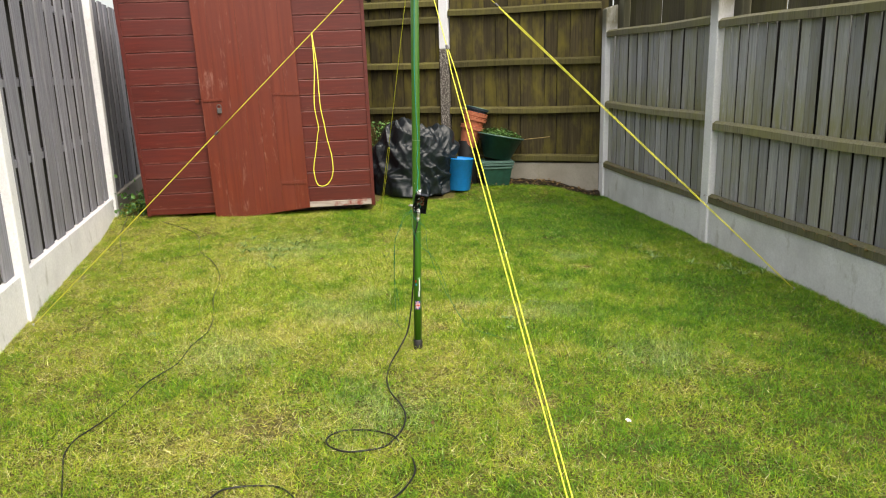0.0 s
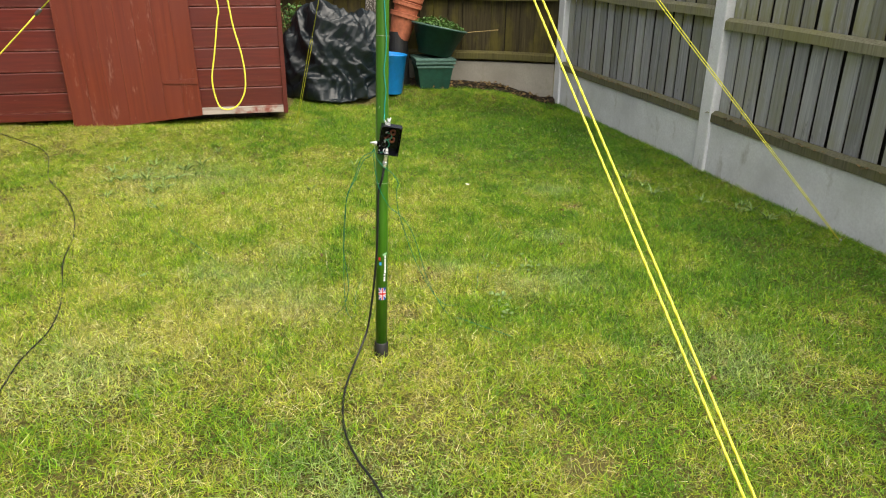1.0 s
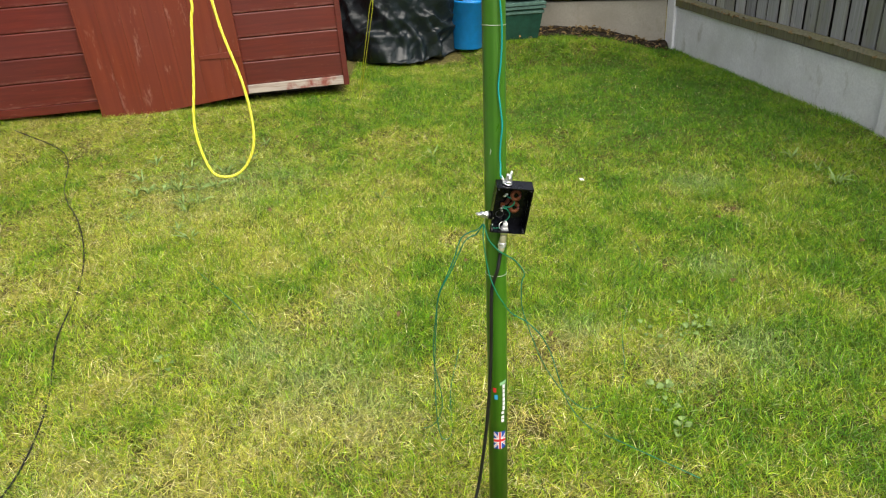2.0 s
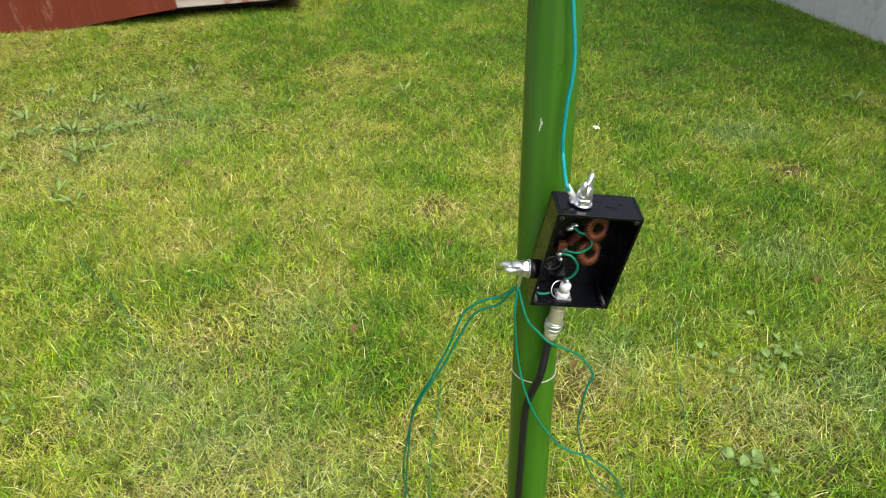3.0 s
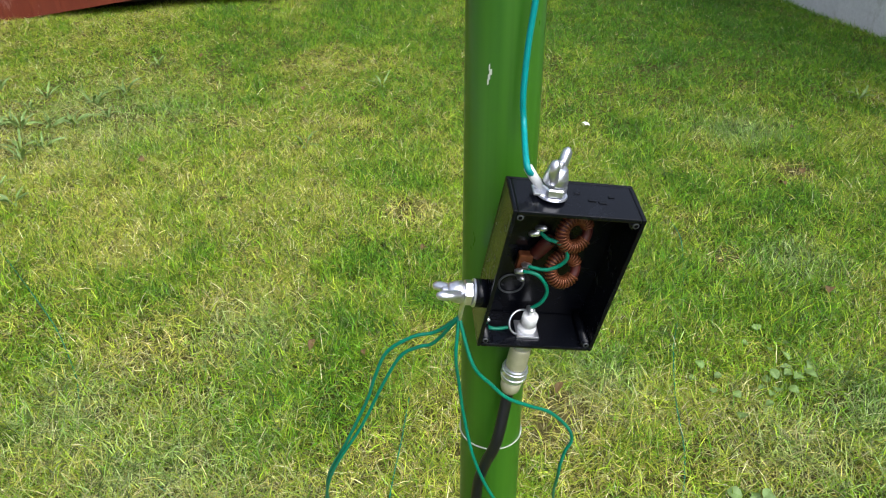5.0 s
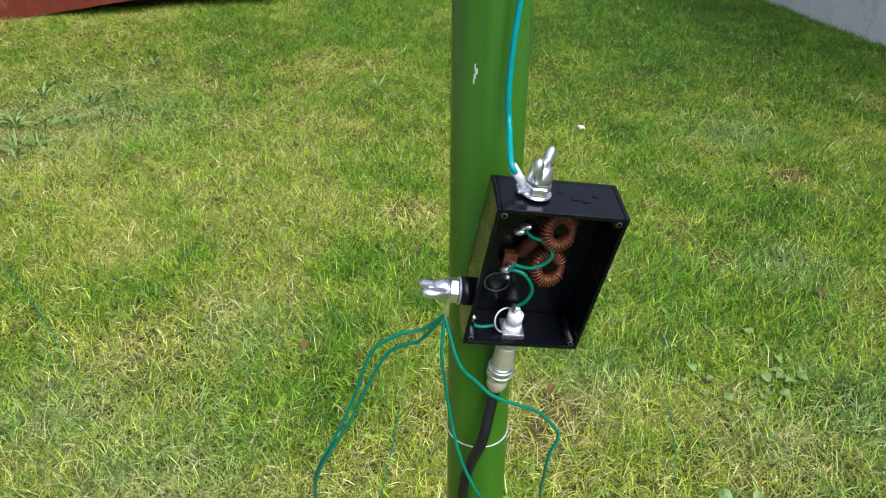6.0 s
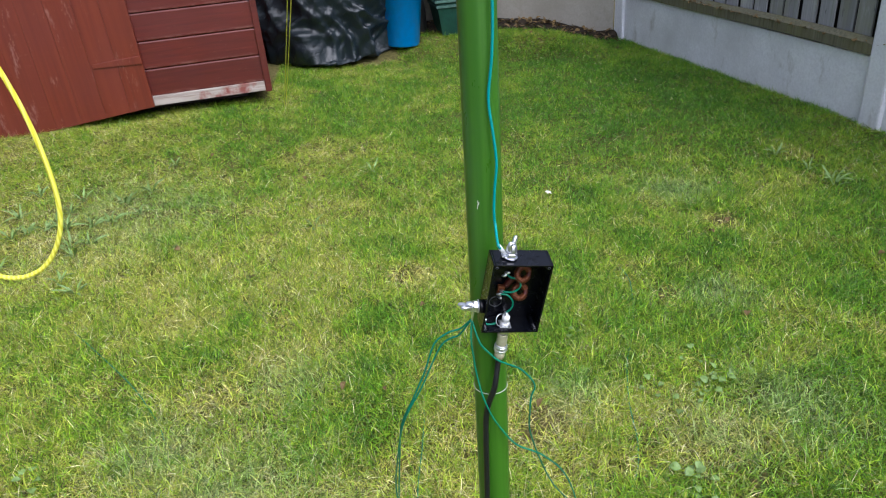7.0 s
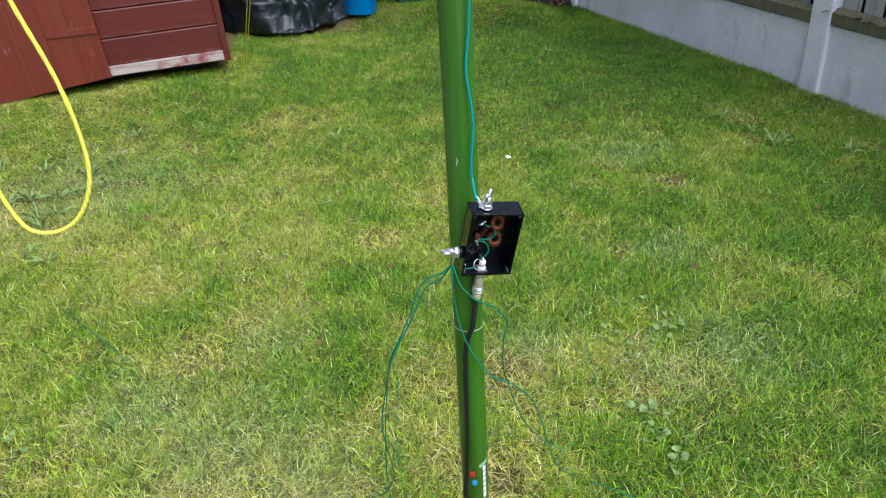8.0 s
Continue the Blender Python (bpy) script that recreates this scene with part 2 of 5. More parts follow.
n = Nodes("lawn_soil")
pn = n.noise(1.6, 5)
fn = n.noise(60, 5)
c = n.ramp(fn, (0.3, (0.03, 0.03, 0.009)), (0.5, (0.075, 0.07, 0.018)), (0.75, (0.18, 0.145, 0.055)))
c = n.mix(n.level(pn, 0.45, 0.62, 0, 0.5), c, (0.16, 0.135, 0.05))
n.bump(fn, 0.8, 0.01)
M_LAWN = n.done(c, 0.95, 0, 0.2)
n = Nodes("dark_soil")
fn = n.noise(40, 6)
c = n.ramp(fn, (0.3, (0.012, 0.009, 0.006)), (0.55, (0.03, 0.022, 0.015)), (0.8, (0.07, 0.05, 0.032)))
n.bump(fn, 1.0, 0.015)
M_SOIL = n.done(c, 0.95, 0, 0.2)

n = Nodes("grass_blades")
tint, tone = n.attr("tint"), n.attr("tone")
c = n.ramp(tint, (0.0, (0.055, 0.18, 0.01)), (0.3, (0.135, 0.31, 0.012)), (0.62, (0.3, 0.43, 0.016)), (0.78, (0.52, 0.5, 0.09)), (0.9, (0.48, 0.4, 0.13)), (1.0, (0.86, 0.82, 0.5)))
c = n.mix(n.times(n.attr("pale"), 0.65), c, (0.46, 0.53, 0.27))
c = n.vary(c, tone)
n.t.nodes.remove(n.b)
dif = n.t.nodes.new("ShaderNodeBsdfPrincipled")
tra = n.t.nodes.new("ShaderNodeBsdfTranslucent")
mx = n.t.nodes.new("ShaderNodeMixShader")
mx.inputs[0].default_value = 0.35
n.t.links.new(c, dif.inputs["Base Color"])
dif.inputs["Roughness"].default_value = 0.5
dif.inputs["Specular IOR Level"].default_value = 0.35
n.t.links.new(c, tra.inputs["Color"])
n.t.links.new(dif.outputs[0], mx.inputs[1])
n.t.links.new(tra.outputs[0], mx.inputs[2])
n.t.links.new(mx.outputs[0], n.t.nodes["Material Output"].inputs["Surface"])
M_GRASS = n.mat
M_LEAF = plain("fresh_leaf", (0.07, 0.17, 0.03), 0.5, scale=30, var=0.3)
M_WEED = plain("grey_green_weed", (0.165, 0.265, 0.065), 0.55, scale=30, var=0.3)
M_DEADLEAF = plain("dry_brown_leaf", (0.17, 0.108, 0.035), 0.75, scale=40, var=0.4)
M_PETAL = plain("white_petal", (0.8, 0.8, 0.8), 0.6, scale=100, var=0.05)


# ---- mesh helpers ----
def mesh_from(name, bm, material, smooth=False):
    me = bpy.data.meshes.new(name)
    bmesh.ops.recalc_face_normals(bm, faces=bm.faces[:])
    bm.to_mesh(me)
    bm.free()
    me.materials.append(material)
    if smooth:
        me.polygons.foreach_set("use_smooth", [True] * len(me.polygons))
    return me


def part(name, bm, material, parent, label="", smooth=False, m=None):
    """One mesh object under a thing or a part."""
    me = bm if isinstance(bm, bpy.types.Mesh) else mesh_from(name, bm, material, smooth)
    ob = new(name, me)
    ob.parent = parent
    if m is not None:
        ob.matrix_basis = m
    return tagged(ob, label)


def thing(name, label, category, group="", kind="", m=None):
    ob = new(name)
    ob.empty_display_size = 0.1
    if m is not None:
        ob.matrix_basis = m
    return tagged(ob, label, category, group, kind)


def box(bm, x0, x1, y0, y1, z0, z1, bevel=0.0, m=None):
    made = bmesh.ops.create_cube(bm, size=1.0, matrix=Matrix.LocRotScale(((x0 + x1) / 2, (y0 + y1) / 2, (z0 + z1) / 2), None, (x1 - x0, y1 - y0, z1 - z0)))
    vs = made["verts"]
    if bevel:
        es = list({e for v in vs for e in v.link_edges})
        r = bmesh.ops.bevel(bm, geom=es, offset=bevel, segments=2, affect="EDGES", profile=0.6)
        vs = list({v for f in r["faces"] for v in f.verts} | {v for v in vs if v.is_valid})
    if m is not None:
        bmesh.ops.transform(bm, matrix=m, verts=vs)
    return bm


def lathe(bm, prof, seg=24, m=None, cap=True):
    """Rings (radius, height) turned round z."""
    rings = [[bm.verts.new((r * math.cos(2 * math.pi * k / seg), r * math.sin(2 * math.pi * k / seg), z)) for k in range(seg)] for r, z in prof]
    for a, b in zip(rings, rings[1:]):
        for k in range(seg):
            bm.faces.new((a[k], a[(k + 1) % seg], b[(k + 1) % seg], b[k]))
    if cap:
        bm.faces.new(rings[0][::-1])
        bm.faces.new(rings[-1])
    if m is not None:
        bmesh.ops.transform(bm, matrix=m, verts=[v for r in rings for v in r])
    return bm


def smooth_line(pts, step=6):
    """Catmull-Rom through the points."""
    ps = [Vector(p) for p in pts]
    ps = [2 * ps[0] - ps[1]] + ps + [2 * ps[-1] - ps[-2]]
    out = []
    for a, b, c, d in zip(ps, ps[1:], ps[2:], ps[3:]):
        for k in range(step):
            t = k / step
            out.append(0.5 * ((2 * b) + (c - a) * t + (2 * a - 5 * b + 4 * c - d) * t * t + (3 * b - a - 3 * c + d) * t ** 3))
    out.append(ps[-2])
    return out


def tube(bm, pts, r, seg=8, r_end=None):
    """A round cord along the points."""
    n_pts = len(pts)
    rings = []
    up = Vector((0.31, 0.17, 0.93))
    for i, p in enumerate(pts):
        d = (pts[min(i + 1, n_pts - 1)] - pts[max(i - 1, 0)]).normalized()
        s = d.cross(up)
        if s.length < 1e-3:
            s = d.cross(Vector((1, 0, 0)))
        s.normalize()
        up = s.cross(d).normalized()
        rad = r if r_end is None else r + (r_end - r) * i / (n_pts - 1)
        rings.append([bm.verts.new(p + rad * (math.cos(2 * math.pi * k / seg) * s + math.sin(2 * math.pi * k / seg) * up)) for k in range(seg)])
    for a, b in zip(rings, rings[1:]):
        for k in range(seg):
            bm.faces.new((a[k], a[(k + 1) % seg], b[(k + 1) % seg], b[k]))
    bm.faces.new(rings[0][::-1])
    bm.faces.new(rings[-1])
    return bm


def cord(name, pts, r, material, label, category, step=6, seg=8, group=""):
    """A cord as a thing of its own."""
    return tagged(new(name, mesh_from(name, tube(bmesh.new(), smooth_line(pts, step), r, seg), material, True)), label, category, group)


def torus(bm, R, r, m=None, seg=28, ring=10, wobble=0.0):
    vs = []
    for i in range(seg):
        a = 2 * math.pi * i / seg
        rr = r * (1 + wobble * (i % 2))
        vs.append([bm.verts.new(((R + rr * math.cos(b)) * math.cos(a), (R + rr * math.cos(b)) * math.sin(a), rr * math.sin(b))) for b in (2 * math.pi * k / ring for k in range(ring))])
    for i in range(seg):
        for k in range(ring):
            bm.faces.new((vs[i][k], vs[(i + 1) % seg][k], vs[(i + 1) % seg][(k + 1) % ring], vs[i][(k + 1) % ring]))
    if m is not None:
        bmesh.ops.transform(bm, matrix=m, verts=[v for q in vs for v in q])
    return bm


# ---- ground ----
def fbm(x, y, seed, octaves=4, base=1.0):
    """Smooth value noise in 0..1 on arrays."""
    rng = np.random.RandomState(seed)
    tab = rng.rand(256, 256)
    out, amp, tot = np.zeros_like(x), 1.0, 0.0
    for o in range(octaves):
        fx, fy = x * base + 37.3 * o, y * base + 11.9 * o
        ix, iy = np.floor(fx).astype(int), np.floor(fy).astype(int)
        u, v = fx - ix, fy - iy
        u, v = u * u * (3 - 2 * u), v * v * (3 - 2 * v)
        a, b = tab[ix % 256, iy % 256], tab[(ix + 1) % 256, iy % 256]
        c_, d_ = tab[ix % 256, (iy + 1) % 256], tab[(ix + 1) % 256, (iy + 1) % 256]
        out += amp * ((a * (1 - u) + b * u) * (1 - v) + (c_ * (1 - u) + d_ * u) * v)
        tot += amp
        amp, base = amp * 0.5, base * 2
    return out / tot


def ground_height(x, y):
    x, y = np.asarray(x, float), np.asarray(y, float)
    inside = np.clip(1 - (np.maximum(np.abs(x) - 6, 0) + np.maximum(np.abs(y - 4) - 8, 0)) / 6, 0, 1)
    bank = np.clip((y + 0.27 * x - 7.8) / 0.3, 0, 1) * 0.085 * np.clip((1.2 - x) / 0.35, 0, 1)
    shed_rise = 0.05 * np.clip((y - 6.2) / 0.6, 0, 1) * np.clip((-x - 0.3) / 0.5, 0, 1)
    return inside * (shed_rise - 0.0148 * x + 0.0093 * (y - 4.16) + 0.02 * (fbm(x, y, 5, 3, 1.7) - 0.5) + bank) - 0.012


def build_ground():
    xs = np.concatenate([[-900, -300, -80, -30, -12], np.linspace(-6, 6, 121), [12, 30, 80, 300, 900]])
    ys = np.concatenate([[-900, -300, -80, -30, -12], np.linspace(-4, 12, 161), [18, 40, 90, 300, 900]])
    X, Y = np.meshgrid(xs, ys)
    Z = ground_height(X, Y)
    nx = len(xs)
    verts = np.stack([X.ravel(), Y.ravel(), Z.ravel()], 1)
    i = np.arange((len(ys) - 1) * nx).reshape(-1, nx)[:, :-1].ravel()
    faces = np.stack([i, i + 1, i + nx + 1, i + nx], 1)
    me = bpy.data.meshes.new("ground")
    me.from_pydata(verts.tolist(), [], faces.tolist())
    me.materials.append(M_LAWN)
    me.polygons.foreach_set("use_smooth", [True] * len(me.polygons))
    tagged(new("ground", me), "uneven garden ground under patchy lawn", "ground", kind="structure")


build_ground()


# ---- fences ----
def board_mesh(name, w, h, thick, thin, material, seed, jag=0.0):
    """A feather-edged board: one thick edge, one thin edge, lightly chamfered."""
    rnd = random.Random(seed)
    bm = bmesh.new()
    bev = 0.002
    prof = [(0, 0), (w, 0), (w, -thin), (w - bev, -thin - 0.001), (bev, -thick), (0, -thick + bev)]
    rows = []
    for k, z in enumerate((0, h * 0.33, h * 0.67, h)):
        dx = rnd.uniform(-0.003, 0.003) * (0 < k < 3)
        rows.append([bm.verts.new((px + dx, py + rnd.uniform(-0.0015, 0.0015), z + (rnd.uniform(-jag, jag) if k in (0, 3) else 0))) for px, py in prof])
    for a, b in zip(rows, rows[1:]):
        for k in range(6):
            bm.faces.new((a[k], a[(k + 1) % 6], b[(k + 1) % 6], b[k]))
    bm.faces.new(rows[0][::-1])
    bm.faces.new(rows[-1])
    return mesh_from(name, bm, material)


def rail_mesh(L, za, zb, h, d, arris=True):
    """A rail along x on the garden side, with a sloping upper face, ends at heights za and zb."""
    bm = bmesh.new()
    prof = [(0.0, 0), (-d, 0), (-d, h * (0.72 if arris else 0.9)), (-d * (0.35 if arris else 0.8), h), (0.0, h)]
    rows = []
    for k in range(7):
        f = k / 6
        wob = 0.004 * math.sin(f * 7 + za * 9)
        rows.append([bm.verts.new((f * L, y, za + (zb - za) * f + z + wob)) for y, z in prof])
    for a, b in zip(rows, rows[1:]):
        for k in range(5):
            bm.faces.new((a[k], a[(k + 1) % 5], b[(k + 1) % 5], b[k]))
    bm.faces.new(rows[0][::-1])
    bm.faces.new(rows[-1])
    return bm


def fence_panel(p0, p1, z0, z1, rails, boards, rail_mat, label, group, pitch=0.104, width=0.0915, over=0.0, rail_h=0.05, rail_d=0.045, seed=1, gap_style=False, drop=0.0, fence=None, turn=0.0):
    """Upright boards with cross rails between two posts; y points away from the garden."""
    a, b = Vector(p0), Vector(p1)
    d = (b - a).normalized()
    L = (b - a).length
    m = Matrix(((d.x, -d.y, 0, a.x), (d.y, d.x, 0, a.y), (0, 0, 1, 0), (0, 0, 0, 1)))
    ob = new("fence_panel")
    ob.parent, ob.matrix_basis = fence, m
    rnd = random.Random(seed)
    variants = [board_mesh("board", width, z1 - z0, 0.009 if not gap_style else 0.012, 0.006 if not gap_style else 0.011, boards, seed * 10 + k, 0.004) for k in range(4)]
    k, x = 0, 0.055
    while x < L - 0.05 - pitch * 0.35:
        f = x / L
        mm = pose(x, 0.02 + rnd.uniform(-0.003, 0.003), z0 - drop * f, rnd.uniform(-0.3, 0.3), rnd.uniform(-0.35, 0.35), turn + rnd.uniform(-1.0, 1.0))
        part("board", variants[k % 4], boards, ob, m=mm)
        x += pitch * rnd.uniform(0.95, 1.05)
        k += 1
    for z in rails:
        bm = rail_mesh(L - 0.1, z, z - drop, rail_h, rail_d, True)
        if gap_style:
            part("rail", bm, rail_mat, ob, m=pose(0.05, 0.0225 + rail_d, 0))
        else:
            part("rail", bm, rail_mat, ob, m=pose(0.05, 0.006, 0))
    return ob


def gravel_board(p0, p1, z0, z1, material, label, drop=0.0, fence=None):
    a, b = Vector(p0), Vector(p1)
    d = (b - a).normalized()
    L = (b - a).length
    m = Matrix(((d.x, -d.y, 0, a.x), (d.y, d.x, 0, a.y), (0, 0, 1, 0), (0, 0, 0, 1)))
    bm = bmesh.new()
    box(bm, 0.04, L - 0.04, -0.018, 0.03, z0, z1, 0.006)
    for v in bm.verts:
        v.co.z -= drop * v.co.x / L
    return part("gravel_board", bm, material, fence, label, m=m)


def fence_post(p, d, top, material, label, w=0.1, lower=None, split=0.0, fence=None):
    """A concrete post with chamfered edges and a sloped top."""
    d = Vector((*d, 0)).normalized()
    m = Matrix(((d.x, -d.y, 0, p[0]), (d.y, d.x, 0, p[1]), (0, 0, 1, 0), (0, 0, 0, 1)))
    bm = bmesh.new()
    base = gz(*p) - 0.15
    if lower:
        ob = new("post")
        ob.parent, ob.matrix_basis = fence, m
        tagged(ob, label)
        box(bm, -w / 2, w / 2, -0.035, 0.075, split, top, 0.008)
        part("upper_shaft", bm, material, ob)
        bm = bmesh.new()
        box(bm, -w / 2, w / 2, -0.035, 0.075, base, split - 0.002, 0.008)
        part("lower_shaft", bm, lower, ob, "rough pebble-faced concrete")
        return ob
    box(bm, -w / 2, w / 2, -0.035, 0.075, base, top, 0.01)
    for v in bm.verts:
        if v.co.z > top - 0.03:
            v.co.z -= max(0, (0.03 - v.co.y)) * 0.5
    return part("post", bm, material, fence, label, m=m)


R_DIR = Vector((0.195, -0.981))
R_POSTS = [Vector((1.337, 8.063)) + R_DIR * 1.93 * k for k in range(5)]
fence = thing("fence", "weathered grey feather-edge fence with concrete posts and gravel boards", "fence")
for k, p in enumerate(R_POSTS):
    fence_post(p, R_DIR, 1.72 - 0.03 * k, M_CONC_P, "square pale grey concrete post with weathered faces", fence=fence)
RIGHT_Z = [(0.285, 1.465, 0.85), (0.27, 1.415, 0.775), (0.24, 1.37, 0.73), (0.21, 1.34, 0.7)]
for k, (lo, hi, mid) in enumerate(RIGHT_Z):
    a, b = R_POSTS[k], R_POSTS[k + 1]
    fence_panel(a, b, lo, hi, (lo - 0.005, mid - 0.025, hi - 0.02), M_BOARD_R, M_RAIL, "", "", seed=3 + k, pitch=0.099, width=0.0795, rail_h=0.058, rail_d=0.036, drop=0.025, fence=fence, turn=-0.5)
    gravel_board(a, b, gz(*a) - 0.12, lo - 0.01, M_CONC, "pale grey concrete gravel board", drop=0.025, fence=fence)
    # added dark sheet behind the boards, in place of shade in the joints
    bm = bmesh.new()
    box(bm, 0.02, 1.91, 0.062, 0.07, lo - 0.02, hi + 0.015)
    part("backing_board", bm, M_DARK, fence, "added dark sheet standing in for shade in the joints", m=Matrix(((R_DIR.x, -R_DIR.y, 0, a.x), (R_DIR.y, R_DIR.x, 0, a.y), (0, 0, 1, 0), (0, 0, 0, 1))))

B_DIR = Vector((-0.966, 0.258))
B_POSTS = [Vector((1.337, 8.12)), Vector((1.337, 8.12)) + B_DIR * 1.54, Vector((1.337, 8.12)) + B_DIR * 3.42]
B_TURN = -B_DIR
fence = thing("fence", "brown feather-edge fence stained with green moss, behind pots and shed", "fence")
fence_post(B_POSTS[1], B_TURN, 2.0, M_CONC, "concrete post, smooth above and pebbled below", 0.09, M_PEBBLE, 1.40, fence)
fence_post(B_POSTS[2], B_TURN, 1.95, M_CONC, "square pale grey concrete post", fence=fence)
fence_panel(B_POSTS[1], B_POSTS[0], 0.31, 1.98, (0.325, 0.78, 1.225, 1.70), M_BOARD_B, M_RAIL_B, "", "", seed=21, pitch=0.115, width=0.112, rail_h=0.062, fence=fence)
fence_panel(B_POSTS[2], B_POSTS[1], 0.34, 2.0, (0.36, 0.79, 1.22, 1.64, 1.8), M_BOARD_B, M_RAIL_B, "", "", seed=22, pitch=0.115, width=0.112, rail_h=0.062, fence=fence)
gravel_board(B_POSTS[1], B_POSTS[0], -0.1, 0.305, M_CONC_B, "buff concrete gravel board stained with soil", fence=fence)
gravel_board(B_POSTS[2], B_POSTS[1], -0.1, 0.33, M_CONC_B, "buff concrete gravel board stained with soil", fence=fence)

for a, b in ((B_POSTS[1], B_POSTS[0]), (B_POSTS[2], B_POSTS[1])):
    d = (b - a).normalized()
    # added sheet: its dark colour gives the shade between the boards
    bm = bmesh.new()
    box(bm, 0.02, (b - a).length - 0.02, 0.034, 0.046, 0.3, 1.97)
    part("backing_board", bm, M_DARK, fence, "added dark sheet standing in for shade in the joints", m=Matrix(((d.x, -d.y, 0, a.x), (d.y, d.x, 0, a.y), (0, 0, 1, 0), (0, 0, 0, 1))))

L_DIR = Vector((-0.292, 0.956))
L_POSTS = [Vector((-2.075, 4.53)) + L_DIR * 2.43 * k for k in (-2, -1, 0, 1, 2)]
fence = thing("fence", "silver-grey wide-board fence with white concrete posts and dark gaps", "fence")
for p in L_POSTS:
    fence_post(p, L_DIR, 1.95, M_CONC_L, "white concrete post, soiled at its foot", fence=fence)
for k in range(4):
    a, b = L_POSTS[k], L_POSTS[k + 1]
    fence_panel(a, b, 0.265, 1.82, (0.74, 1.145, 1.6), M_BOARD_L, M_BOARD_L, "", "", pitch=0.245, width=0.158, rail_h=0.05, seed=41 + k, gap_style=True, fence=fence)
    gravel_board(a, b, -0.1, 0.26, M_CONC_B if k == 3 else M_CONC_L, "soil-stained concrete gravel board" if k == 3 else "white concrete gravel board", fence=fence)
    d = (b - a).normalized()
    m = Matrix(((d.x, -d.y, 0, a.x), (d.y, d.x, 0, a.y), (0, 0, 1, 0), (0, 0, 0, 1)))
    # added dark sheet, so the wide gaps read as deep shade
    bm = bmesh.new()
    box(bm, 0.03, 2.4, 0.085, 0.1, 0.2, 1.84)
    part("backing_board", bm, M_DARK, fence, "added dark sheet standing in for shade behind the gaps", m=m)

# neighbour's fence beyond the right-hand one
fence = thing("fence", "dark brown neighbouring fence showing above the nearer one", "fence")
N_POSTS = [R_POSTS[0] + Vector((0.16, 0.03)) + R_DIR * 1.93 * k for k in (-1, 0, 1, 2)]
for k, top in ((0, 1.86), (1, 1.83), (2, 1.66)):
    a, b = N_POSTS[k], N_POSTS[k + 1]
    fence_panel(a, b, 0.2, top, (top - 0.03, top - 0.6), M_BOARD_N, M_RAIL_B, "", "", seed=61 + k, pitch=0.13, width=0.126, fence=fence)
for k in (0, 1, 2):
    fence_post(N_POSTS[k], R_DIR, 1.84, M_CONC_N, "mossy concrete post", fence=fence)


# ---- shed ----
SHED_TURN = 8.5
SHED = pose(-0.703, 7.042, 0.028, 0, -0.6, SHED_TURN)
SW, SD, SB, ST = 1.80, 1.2, 0.115, 1.86


def lap_board(L, h=0.124):
    """One shiplap board along -x, with a rounded upper lap."""
    bm = bmesh.new()
    prof = [(0.0, 0.0), (-0.013, 0.0), (-0.0145, 0.003), (-0.014, h - 0.014), (-0.0115, h - 0.009), (-0.003, h - 0.005), (0.0, h)]
    rows = [[bm.verts.new((-L * f, y, z)) for y, z in prof] for f in (0, 0.33, 0.67, 1)]
    for a, b in zip(rows, rows[1:]):
        for k in range(7):
            bm.faces.new((a[k], a[(k + 1) % 7], b[(k + 1) % 7], b[k]))
    bm.faces.new(rows[0][::-1])
    bm.faces.new(rows[-1])
    return bm


